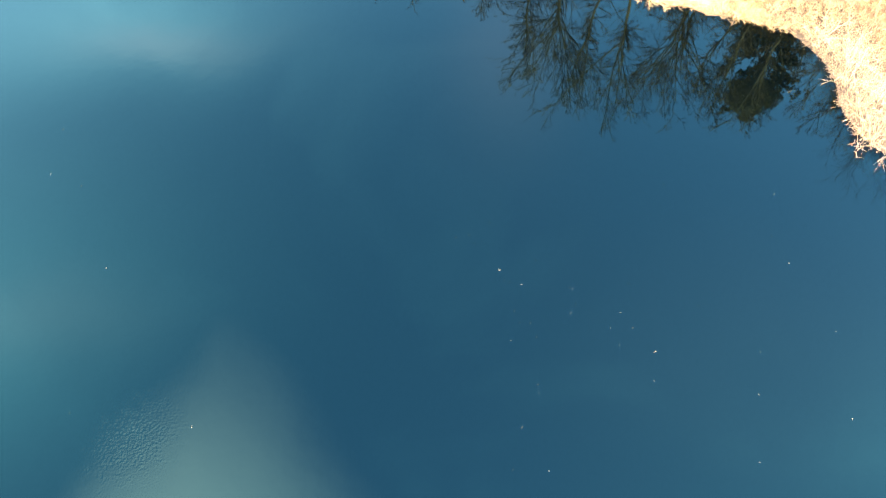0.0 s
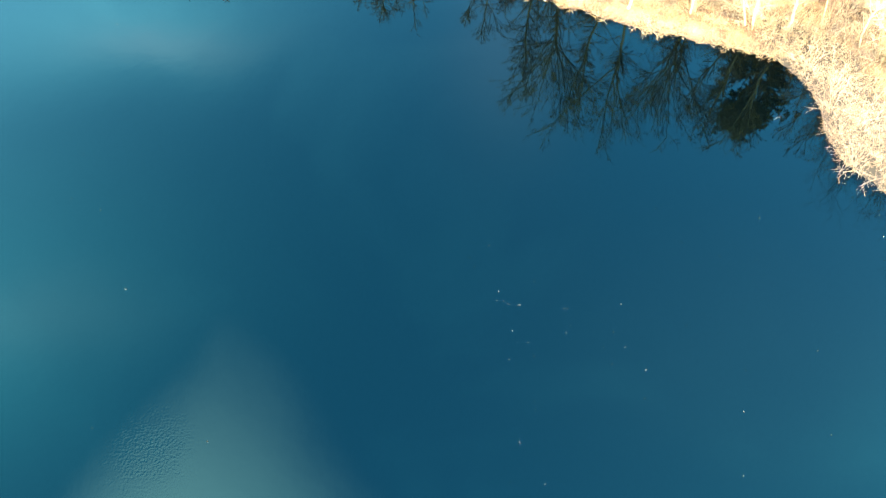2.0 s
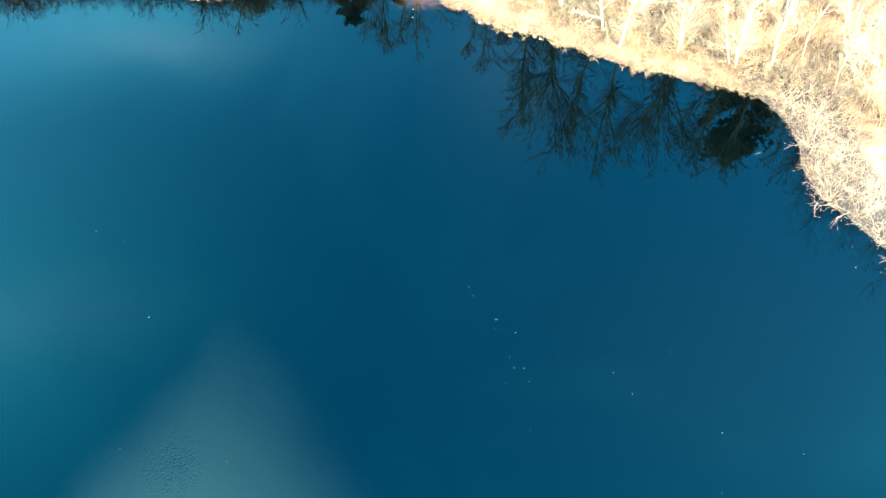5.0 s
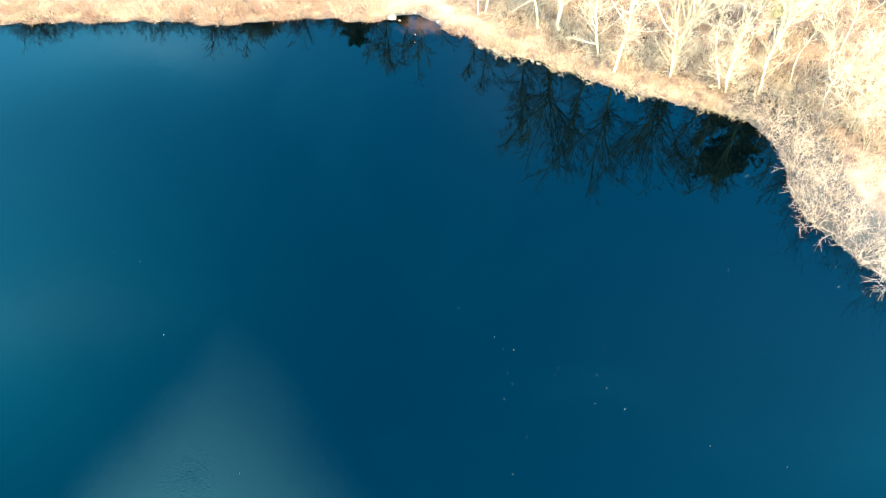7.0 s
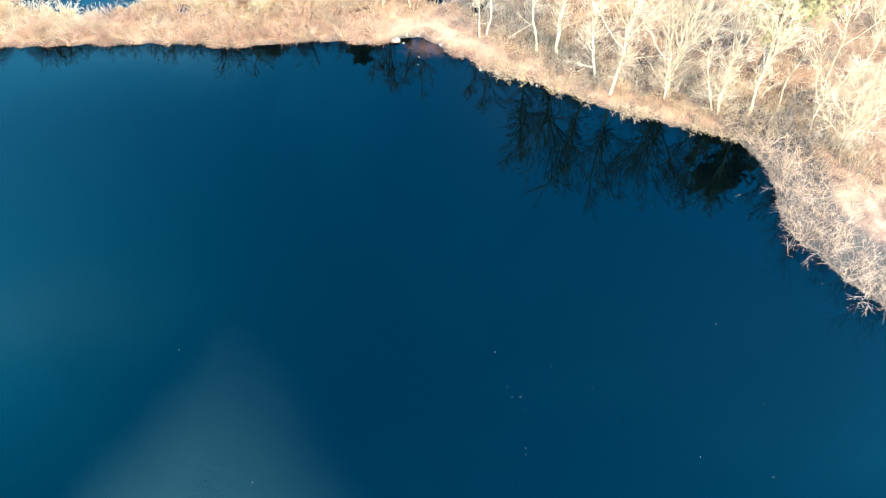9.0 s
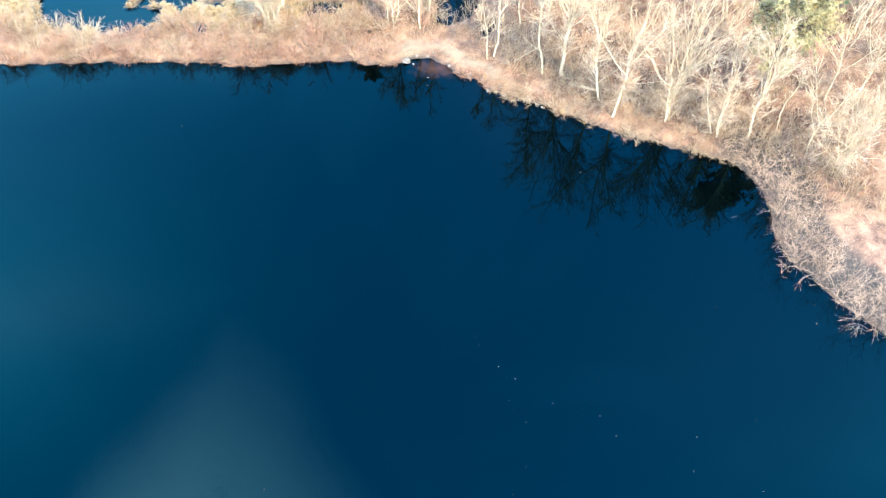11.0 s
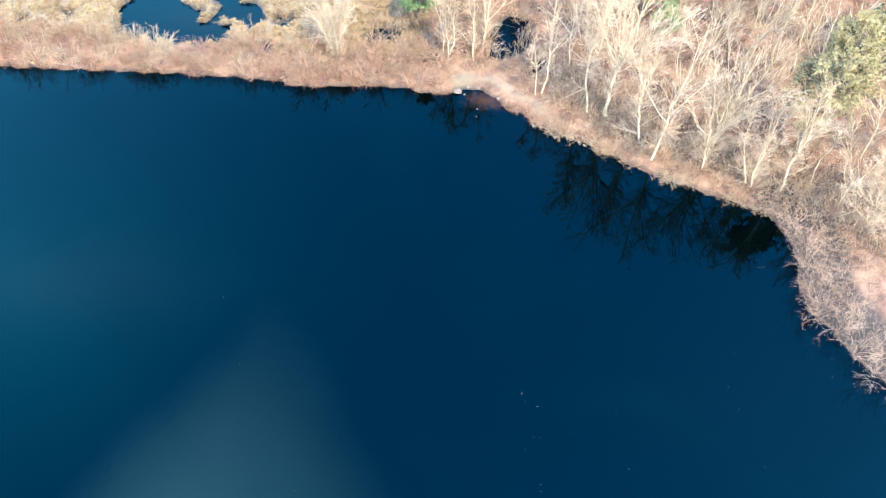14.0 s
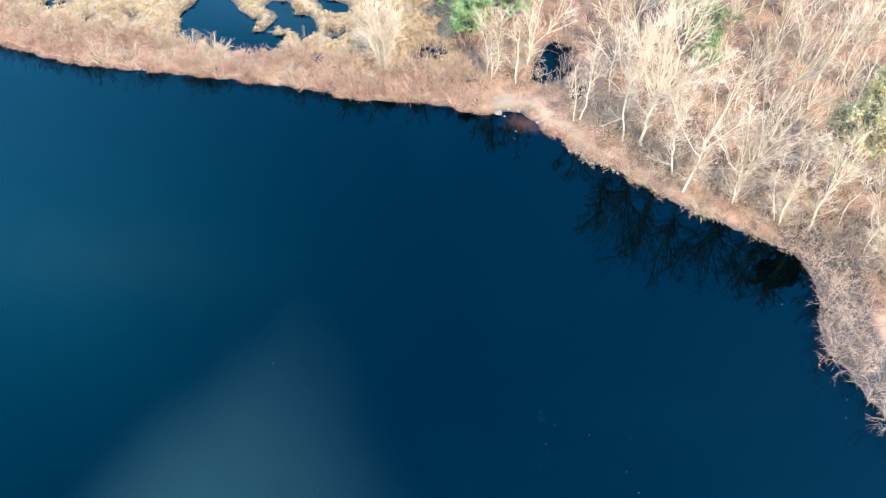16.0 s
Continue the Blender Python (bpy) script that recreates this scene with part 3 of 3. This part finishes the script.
tree(30.0, 67.0, 14.0, lean=(-0.5, 0.2), fork=0.55, leaders=3, spread=0.35, limbs=6)
tree(31.0, 67.2, 12.5, lean=(0.2, 0.2), fork=0.55, leaders=3, spread=0.35, limbs=6)

# trees further back in the wood, from a few kinds
KINDS = [bare_tree(300 + k, h, (0.4 * (k % 3 - 1), 0.2), 1 + (k % 3 == 1), (0.5, 0.4, 0.6, 0.45, 0.55, 0.35)[k], 3 + k % 3, 0.42, 7, 0.35, 44, 0.2, 0.55, label="slender leafless tree in the wood") for k, h in enumerate((10.5, 12.0, 13.5, 9.0, 11.5, 12.5))]
BACK = []
rng = np.random.default_rng(7)
while len(BACK) < 72:
    x, y = rng.uniform(-14, 62), rng.uniform(52, 96)
    d = float(pond_distance(x, y))
    if d < 9 or float(land_distance(x, y)) < 0.8 or (x < -6 and y < 72):
        continue
    if any(math.hypot(x - q[0], y - q[1]) < 2.1 for q in BACK) or any(math.hypot(x - q[0], y - q[1]) < 2.0 for q in TREES):
        continue
    BACK.append((x, y))
for k, (x, y) in enumerate(BACK):
    kind = KINDS[k % 6]
    s, turn = rng.uniform(0.8, 1.15), rng.uniform(0, 360)
    if k < 6:
        put(kind, x, y, turn, s)
    else:
        put(copy_thing(kind, Matrix()), x, y, turn, s)
for ob in [o for o in scene.objects if o.name.startswith("bare_tree")]:
    tagged(ob, group="leafless trees of the wood")

put(conifer(1, 17.0, 4.6, 5.6, GOLD_NEEDLES, "tall pine with yellow-green sunlit needles behind the bare trees", (0.9, 0.3), 0.16), 28.0, 53.2)
put(conifer(2, 12.2, 3.1, 1.5, NEEDLES, "dark green conifer at the edge of the wood", blunt=0.38), -10.2, 68.3)
put(conifer(3, 12.5, 2.8, 1.5, NEEDLES, "small dark green conifer among bare trees"), -5.2, 71.5)
put(conifer(4, 11.0, 4.4, 3.0, NEEDLES, "dark green conifer among bare trees"), 14.2, 70.8)
put(conifer(5, 12.0, 3.6, 3.0, NEEDLES, "dark green conifer among bare trees"), 37.5, 64.0)
put(conifer(6, 5.5, 1.8, 1.2, NEEDLES, "young dark green conifer under taller trees"), 15.6, 66.5)


# ---- brush ----
def brush(seed, height, width, stems, upright, mat, name, label, leafy=4, thick=0.022, curl=0.16):
    rng = np.random.default_rng(seed)
    a = rng.uniform(0, 6.283, stems)
    foot = np.stack([np.cos(a), np.sin(a), 0 * a], 1) * (width * 0.28 * np.sqrt(rng.random(stems)))[:, None]
    tilt = rng.uniform(0.1, 1.0, stems)[:, None] * (1 - upright)
    way = unit(np.stack([np.cos(a), np.sin(a), 0 * a], 1) * tilt * 1.3 + rng.normal(size=(stems, 3)) * 0.2 + np.array([0, 0, 1.0]))
    size = height * rng.uniform(0.6, 1.15, stems)[:, None]
    pts = [foot + np.array([0, 0, -0.15])]
    for k in range(3):
        pts.append(pts[-1] + way * size / 3)
        way = unit(way + rng.normal(size=way.shape) * curl - np.array([0, 0, 0.10 * (1 - upright)]))
    P = np.stack(pts, 1)
    R = np.linspace(thick, thick * 0.45, 4)[None] * rng.uniform(0.7, 1.3, (stems, 1))
    P2, R2 = grow(rng, P, R, leafy, 0.25, 30 + 80 * curl, None, 0.45, 2, 0.02, 0.1 + curl, 0.75, thick * 0.5)
    ob = new(name, mesh_of(name, *joined([tubes(P, R, 3), tubes(P2, R2, 3)]), mat, True))
    return tagged(ob, label, "shrub")


def scatter(kinds, count, seed, area, accept, sizes, gap, group):
    rng = np.random.default_rng(seed)
    spots, tries = [], 0
    x0, x1, y0, y1 = area
    xs, ys = rng.uniform(x0, x1, count * 40), rng.uniform(y0, y1, count * 40)
    keep = accept(xs, ys)
    for x, y in zip(xs[keep], ys[keep]):
        if len(spots) >= count:
            break
        if all((x - a) ** 2 + (y - b) ** 2 > gap * gap for a, b in spots):
            spots.append((x, y))
    for k, (x, y) in enumerate(spots):
        kind = kinds[k % len(kinds)]
        ob = kind if k < len(kinds) else copy_thing(kind, Matrix())
        put(tagged(ob, group=group), x, y, rng.uniform(0, 360), rng.uniform(*sizes))
    return spots


bank_kinds = [brush(500 + k, (1.0, 1.2, 1.5, 1.8, 1.2)[k], 1.9, 29, (0.1, 0.2, 0.3, 0.35, 0.0)[k], TWIG if k in (3, 4) else PINK, "bank_brush", "reddish-tan leafless brush on the narrow bank", 4, 0.016) for k in range(5)]
scatter(bank_kinds, 230, 11, (-64, -6, 55, 64), lambda x, y: (pond_distance(x, y) > 0.6) & (np.abs(pond_distance(x, y) - 2.2) > 0.3) & (pond_distance(x, y) < 5.4) & (land_distance(x, y) > np.where(pond_distance(x, y) > 3.2, 0.9, 0.1)), (0.65, 1.3), 0.7, "bank brush")
sprigs = [brush(510 + k, 3.0, 1.6, 22, 0.45, PINK, "bank_shrub", "tall reddish leafless shrub on the narrow bank", 5, 0.03) for k in range(3)]
for k, (x, y) in enumerate([(-44.0, 57.7), (-38.6, 58.3), (-21.0, 57.6), (-13.6, 59.6), (-52.0, 57.8), (-26.2, 60.6), (-57.5, 58.6)]):
    ob = sprigs[k] if k < 3 else copy_thing(sprigs[k % 3], Matrix())
    put(tagged(ob, group="tall bank shrubs"), x, y, 47 * k, 0.8 + 0.08 * (k % 4))
scatter([copy_thing(q, Matrix()) for q in sprigs], 30, 15, (-64, -7, 55, 60), lambda x, y: (pond_distance(x, y) > 0.15) & (pond_distance(x, y) < 0.9), (0.45, 0.7), 1.1, "tall bank shrubs")
cove_kinds = [brush(520 + k, 2.2, 2.6, 16, 0.05, GREY, "cove_brush", "grey-pink tangled leafless brush leaning over the water", 8, 0.015, 0.36) for k in range(5)]
scatter(cove_kinds, 76, 12, (23, 44, 22, 50), lambda x, y: (pond_distance(x, y) > 0.3) & (x > 24) & (pond_distance(x, y) < 3.5) & (waves(x, y, 1.1, 91) > -0.3), (0.6, 1.05), 1.2, "cove brush")
shore_kinds = [brush(560 + k, 1.15, 1.5, 15, 0.0, TWIG, "shore_brush", "low pale leafless brush hanging over the water's edge", 6, 0.013, 0.3) for k in range(4)]
scatter(shore_kinds, 190, 19, (3.5, 26, 46, 57), lambda x, y: (pond_distance(x, y) > 0.0) & (pond_distance(x, y) < 0.32) & (waves(x, y, 0.8, 90) > -0.6), (0.7, 1.3), 0.36, "brush along the water's edge")
scatter([copy_thing(q, Matrix()) for q in shore_kinds], 95, 20, (6, 30, 46, 60), lambda x, y: (pond_distance(x, y) > 1.6) & (pond_distance(x, y) < 5.5), (0.8, 1.4), 0.8, "brush along the water's edge")
for k, (x, y) in enumerate([(24.3, 47.0), (25.2, 46.5), (25.9, 45.9), (26.4, 45.1), (26.9, 44.3), (27.5, 43.4), (26.1, 46.8), (27.2, 45.2)]):
    put(tagged(copy_thing(cove_kinds[k % 5], Matrix()), group="cove brush"), x, y, 71 * k, 0.55 + 0.05 * (k % 3))
tall = [brush(530 + k, 3.7, 2.4, 18, 0.4, GREY, "cove_shrub", "tall grey leafless shrub at the water's edge", 8, 0.013, 0.2) for k in range(2)]
for k, (x, y) in enumerate([(27.9, 40.6), (28.0, 38.2), (28.6, 36.3), (30.0, 34.2), (31.3, 32.5), (32.8, 30.6), (28.6, 42.4), (33.9, 29.2)]):
    put(tagged(tall[k] if k < 2 else copy_thing(tall[k % 2], Matrix()), group="tall cove shrubs"), x, y, 83 * k, 0.8 + 0.1 * (k % 3))
wood_kinds = [brush(540 + k, 2.6, 1.9, 20, 0.5, PINK if k % 2 else TWIG, "understory_shrub", "upright leafless undergrowth in the wood", 4, 0.026) for k in range(6)]
scatter(wood_kinds, 250, 13, (-12, 58, 40, 84), lambda x, y: (pond_distance(x, y) > 3.4) & (land_distance(x, y) > np.where(x > -4, -0.1, 0.4)), (0.6, 1.25), 0.9, "undergrowth")


for k, (x, y) in enumerate([(-2.0, 64.0), (1.4, 66.9), (0.5, 69.2), (-12.9, 65.9), (1.3, 65.4), (-2.2, 66.2), (-14.6, 64.8), (3.2, 62.6), (2.8, 63.4)]):
    put(tagged(copy_thing(wood_kinds[2 * (k % 3)], Matrix()), group="undergrowth"), x, y, 61 * k, 0.7 + 0.09 * (k % 4))


# ---- grass, reeds and litter ----
def blades(name, count, seed, area, accept, height, width, lean, mat, label, category):
    rng = np.random.default_rng(seed)
    x0, x1, y0, y1 = area
    xs, ys = rng.uniform(x0, x1, count), rng.uniform(y0, y1, count)
    keep = accept(xs, ys)
    xs, ys = xs[keep], ys[keep]
    z = ground_z(xs, ys) - 0.03
    base = np.stack([xs, ys, z], 1)
    a = rng.uniform(0, 6.283, len(xs))
    size = height * rng.uniform(0.5, 1.2, len(xs)) * (0.8 + 0.3 * waves(xs, ys, 1.6, 21))
    flow = np.stack([np.cos(a), np.sin(a), 0 * a], 1)
    bend = rng.uniform(0.1, 1.0, len(xs))[:, None] * lean
    mid = base + np.array([0, 0, 1.0]) * size[:, None] * 0.6 + flow * size[:, None] * bend * 0.3
    tip = base + np.array([0, 0, 1.0]) * size[:, None] * (1.0 - 0.4 * bend) + flow * size[:, None] * bend
    side = np.stack([-np.sin(a), np.cos(a), 0 * a], 1) * width
    verts = np.stack([base - side, base + side, mid + side * 0.8, mid - side * 0.8, tip], 1).reshape(-1, 3)
    n = np.arange(len(xs))[:, None] * 5
    faces = np.concatenate([n + np.array([0, 1, 2]), n + np.array([0, 2, 3]), n + np.array([3, 2, 4])])
    return tagged(new(name, mesh_of(name, verts, faces, mat)), label, category, kind="stuff")


def tussocks(name, count, each, seed, area, accept, reach, width, mat, label):
    """Domed clumps of dead blades that arch outwards from their centres."""
    rng = np.random.default_rng(seed)
    x0, x1, y0, y1 = area
    cx, cy = rng.uniform(x0, x1, count * 3), rng.uniform(y0, y1, count * 3)
    keep = np.flatnonzero(accept(cx, cy))[:count]
    cx, cy = cx[keep], cy[keep]
    size = np.repeat(reach * rng.uniform(0.6, 1.25, len(cx)), each)
    a = rng.uniform(0, 6.283, len(cx) * each)
    flow = np.stack([np.cos(a), np.sin(a), 0 * a], 1)
    base = np.repeat(np.stack([cx, cy, ground_z(cx, cy) - 0.05], 1), each, axis=0) + flow * (rng.random(len(a)) * 0.3)[:, None] * size[:, None]
    tilt = rng.uniform(0.1, 1.0, len(a))[:, None] ** 0.7
    up_way = np.array([0, 0, 1.0])
    mid = base + (up_way * (0.62 - 0.2 * tilt) + flow * 0.42 * tilt) * size[:, None]
    tip = mid + (up_way * (0.30 - 0.50 * tilt) + flow * 0.45 * tilt + rng.normal(size=base.shape) * 0.06) * size[:, None]
    side = np.stack([-np.sin(a), np.cos(a), 0 * a], 1) * width
    verts = np.stack([base, mid + side, tip, mid - side], 1).reshape(-1, 3)
    n = np.arange(len(a))[:, None] * 4
    faces = np.concatenate([n + np.array([0, 1, 3]), n + np.array([1, 2, 3])])
    return tagged(new(name, mesh_of(name, verts, faces, mat)), label, "reeds", kind="stuff")


tussocks("reed_bed", 4000, 32, 31, (-68, -9, 60, 80), lambda x, y: (land_distance(x, y) > 0.08) & (pond_distance(x, y) > 4.0) & (waves(x, y, 0.9, 35) + 0.5 * waves(x, y, 3.0, 36) > -1.9), 0.62, 0.021, STRAW, "domed straw-coloured dead reeds round the small pools")
blades("dry_grass", 320000, 32, (-64, 40, 26, 66), lambda x, y: (pond_distance(x, y) > 0.02) & (pond_distance(x, y) < 5.5) & (land_distance(x, y) > 0.05) & (waves(x, y, 1.1, 33) > -0.5) & (x < 24) & ~((x > -5.5) & (x < 3.5) & (np.abs(pond_distance(x, y) - 1.4) < 0.55)), 0.32, 0.016, 1.0, GRASS, "dry tan grass along the shore", "grass")


def fringe(name, count, seed, low, high, mat, label):
    """Dead stems that lean from the bank over the water."""
    rng = np.random.default_rng(seed)
    spots = np.array(SHORE)
    seg = rng.integers(0, len(spots) - 1, count * 3)
    length = np.linalg.norm(spots[1:] - spots[:-1], axis=1)
    seg = rng.choice(len(length), count, p=length / length.sum())
    at = spots[seg] + (spots[seg + 1] - spots[seg]) * rng.random((count, 1)) + rng.normal(size=(count, 2)) * 0.35
    d = pond_distance(at[:, 0], at[:, 1])
    clump = waves(at[:, 0], at[:, 1], 1.5, 61) + 0.7 * waves(at[:, 0], at[:, 1], 4.0, 62)
    keep = (d > -0.02) & (d < 0.7) & (clump > -0.7) & ~((at[:, 0] > -5.5) & (at[:, 0] < -0.8)) & (at[:, 0] > low) & (at[:, 0] < high)
    at, d, clump = at[keep], d[keep], clump[keep]
    e = 0.15
    gx = pond_distance(at[:, 0] + e, at[:, 1]) - pond_distance(at[:, 0] - e, at[:, 1])
    gy = pond_distance(at[:, 0], at[:, 1] + e) - pond_distance(at[:, 0], at[:, 1] - e)
    out = -unit(np.stack([gx, gy, 0 * gx], 1))
    base = np.stack([at[:, 0], at[:, 1], ground_z(at[:, 0], at[:, 1]) - 0.04], 1)
    size = (rng.uniform(0.22, 0.6, len(at)) * (1.0 + 0.35 * np.clip(clump, -1, 1.5)))[:, None]
    way = unit(out * rng.uniform(0.0, 1.1, (len(at), 1)) + rng.normal(size=base.shape) * 0.6 + np.array([0, 0, 0.6]))
    mid = base + way * size * 0.55
    tip = mid + unit(way + out * 0.35 + rng.normal(size=base.shape) * 0.25 - np.array([0, 0, 0.45])) * size * 0.5
    P = np.stack([base, mid, tip], 1)
    R = np.array([0.009, 0.0075, 0.005])[None] * rng.uniform(0.7, 1.5, (len(at), 1))
    return tagged(new(name, mesh_of(name, *tubes(P, R, 3), mat)), label, "grass", kind="stuff")


fringe("shore_fringe", 16000, 63, -64, 11, PINK, "reddish dead stems hanging over the water's edge")
fringe("cove_fringe", 6000, 64, 11, 40, GREY, "pale dead stems hanging over the water's edge")


def litter(name, count, seed, area, accept, mat, label):
    rng = np.random.default_rng(seed)
    x0, x1, y0, y1 = area
    xs, ys = rng.uniform(x0, x1, count), rng.uniform(y0, y1, count)
    keep = accept(xs, ys)
    xs, ys = xs[keep], ys[keep]
    a, size = rng.uniform(0, 6.283, len(xs)), rng.uniform(0.4, 1.6, len(xs))
    mid = np.stack([xs, ys, ground_z(xs, ys) + 0.05], 1)
    way = np.stack([np.cos(a), np.sin(a), rng.normal(size=len(xs)) * 0.25], 1) * size[:, None]
    P = np.stack([mid - way / 2, mid + rng.normal(size=mid.shape) * 0.06, mid + way / 2], 1)
    R = np.full((len(xs), 3), 0.016) * rng.uniform(0.6, 1.7, (len(xs), 1))
    return tagged(new(name, mesh_of(name, *tubes(P, R, 3), mat)), label, "litter", kind="stuff")


def thicket(name, count, seed, area, accept, height, mat, label):
    """Thin upright saplings and dead stems, too many to count."""
    rng = np.random.default_rng(seed)
    x0, x1, y0, y1 = area
    xs, ys = rng.uniform(x0, x1, count), rng.uniform(y0, y1, count)
    keep = accept(xs, ys)
    xs, ys = xs[keep], ys[keep]
    base = np.stack([xs, ys, ground_z(xs, ys) - 0.05], 1)
    size = height * rng.uniform(0.35, 1.2, (len(xs), 1)) ** 1.3
    way = unit(rng.normal(size=base.shape) * 0.5 + np.array([0, 0, 1.0]))
    mid = base + way * size * 0.5
    tip = mid + unit(way + rng.normal(size=base.shape) * 0.25) * size * 0.5
    P = np.stack([base, mid, tip], 1)
    R = np.array([0.012, 0.009, 0.006])[None] * rng.uniform(0.7, 1.5, (len(xs), 1))
    return tagged(new(name, mesh_of(name, *tubes(P, R, 3), mat)), label, "undergrowth", kind="stuff")


wood_area = lambda x, y: (pond_distance(x, y) > 3.2) & (land_distance(x, y) > np.where(x > -4, -0.25, 0.3)) & (waves(x, y, 0.6, 71) > -0.9)
thicket("pale_saplings", 22000, 72, (-13, 56, 40, 84), wood_area, 2.2, TWIG, "pale upright saplings crowding the wood floor")
thicket("pale_saplings", 9000, 74, (3, 36, 44, 64), lambda x, y: (pond_distance(x, y) > 2.3) & (pond_distance(x, y) < 8.5) & (land_distance(x, y) > 0.2), 1.9, TWIG, "pale upright saplings under the trees by the bank")
thicket("reddish_saplings", 11000, 73, (-13, 56, 40, 84), wood_area, 1.4, PINK, "reddish upright stems crowding the wood floor")
litter("fallen_sticks", 7500, 41, (-12, 62, 38, 92), lambda x, y: (pond_distance(x, y) > 2.5) & (land_distance(x, y) > 0.3), TWIG, "fallen sticks on the forest floor")


# ---- stones and floating things ----
def stone(seed, size, mat, name, label):
    rng = np.random.default_rng(seed)
    bm = bmesh.new()
    bmesh.ops.create_icosphere(bm, subdivisions=2, radius=1)
    k = rng.uniform(0.7, 1.2, 3)
    for v in bm.verts:
        n = noise.noise(v.co * 1.3 + Vector((seed * 3.1, 0, 0)))
        v.co = Vector((v.co.x * k[0], v.co.y * k[1], v.co.z * 0.55)) * size * (1 + 0.7 * n + 0.3 * noise.noise(v.co * 3.1 + Vector((0, seed * 1.7, 0))))
    me = bpy.data.meshes.new(name)
    bm.to_mesh(me)
    bm.free()
    me.materials.append(mat)
    return tagged(new(name, me), label, "stone")


ochre = stone(4, 0.27, OCHRE, "shore_stone", "rounded ochre-yellow stone at the water's edge")
ochre.location = (9.8, 51.75, 0.22)
slab = stone(5, 0.34, STONE, "shore_stone", "flat pale stone where the path meets the water")
slab.location = (-5.1, 58.05, 0.16)
rng = np.random.default_rng(55)
for k in range(36):
    x = rng.uniform(0.6, 10.5) if k < 31 else rng.uniform(-5.6, -0.6)
    ys = np.linspace(50, 60, 200)
    y = ys[np.argmin(np.abs(pond_distance(np.full(200, x), ys) - 0.05))] + rng.normal() * 0.25
    ob = stone(60 + k, rng.uniform(0.07, 0.19), STONE, "shore_stone", "small pale stone at the water's edge")
    ob.location = (x, y, max(0.03, float(ground_z(x, y)) + 0.02))
    tagged(ob, group="shore stones")
for k, (x, y, s) in enumerate([(-2.9, 56.0, 0.12), (-4.4, 57.8, 0.14), (-2.9, 55.0, 0.07), (29.2, 31.7, 0.05), (29.0, 30.0, 0.06), (30.7, 29.6, 0.07)]):
    ob = stone(120 + k, s, STONE, "shallow_stone", "pale stone just breaking the surface")
    ob.location = (x, y, -0.35 * s)
    tagged(ob, group="stones in the shallows")

stick_path = np.array([[(-0.27, -0.13, 0.004), (0.0, 0.015, 0.006), (0.27, 0.13, 0.004)]])
stick = tagged(new("floating_stick", mesh_of("floating_stick", *tubes(stick_path, np.array([[0.004, 0.005, 0.003]]), 6), DEAD, True)), "pale weathered stick floating on the pond", "stick")
stick.location = (24.1, 40.2, 0.0)


def leaf_mesh():
    bm = bmesh.new()
    ring = [bm.verts.new((0.06 * math.cos(a), 0.035 * math.sin(a) * (1 + 0.2 * math.cos(3 * a)), 0.008 + 0.008 * math.cos(2 * a))) for a in [k * math.pi / 5 for k in range(10)]]
    top = bm.faces.new(ring)
    bmesh.ops.solidify(bm, geom=[top], thickness=0.005)
    me = bpy.data.meshes.new("floating_leaf")
    bm.to_mesh(me)
    bm.free()
    me.materials.append(LEAF)
    return me


LEAVES_A = [(12.1, 20.4), (-13.6, 15.9), (-20.3, 25.9), (3.4, 25.8), (4.7, 24.8), (17.5, 17.8), (22.3, 16.4), (-25.7, 49.6), (-22.4, 51.9), (-30.4, 55.7),
            (2.9, 29.2), (1.6, 28.3), (0.8, 28.1), (1.9, 27.6), (3.3, 25.1), (3.7, 25.1), (4.0, 24.9), (5.7, 26.5), (7.5, 24.6), (7.7, 24.5), (7.5, 22.9), (4.2, 23.0), (4.5, 22.2), (5.1, 22.2), (5.4, 21.3), (3.9, 21.1)]
LEAVES_B = [(7.8, 23.4), (11.1, 24.9), (10.4, 22.9), (9.7, 21.9), (11.0, 21.9), (10.1, 20.8), (11.8, 18.6), (5.3, 18.4), (5.3, 17.9), (4.3, 15.9), (5.6, 13.5), (3.7, 13.6), (15.6, 29.5), (17.9, 28.4),
            (20.3, 28.2), (21.1, 31.4), (14.2, 32.2), (18.1, 20.4), (16.8, 14.0), (15.0, 23.4), (22.7, 21.7), (21.0, 26.3), (-20.4, 16.7), (-28.4, 43.5), (-25.5, 36.7), (-25.4, 32.9), (11.1, 44.8), (-23.2, 32.0)]
leaf_data = leaf_mesh()
BIG = {(12.1, 20.4), (-13.6, 15.9), (-20.3, 25.9), (3.4, 25.8), (17.5, 17.8), (22.3, 16.4), (4.7, 24.8), (11.1, 44.8)}
for k, (x, y) in enumerate(LEAVES_A + LEAVES_B):
    ob = new("floating_leaf", leaf_data)
    s = 1.0 if (x, y) in BIG else rng.uniform(0.4, 0.7)
    ob.matrix_basis = pose(x, y, 0.002, 0, 0, rng.uniform(0, 360)) @ Matrix.Scale(s, 4)
    tagged(ob, "pale dead leaf floating on still water", "leaf", group="floating leaves")
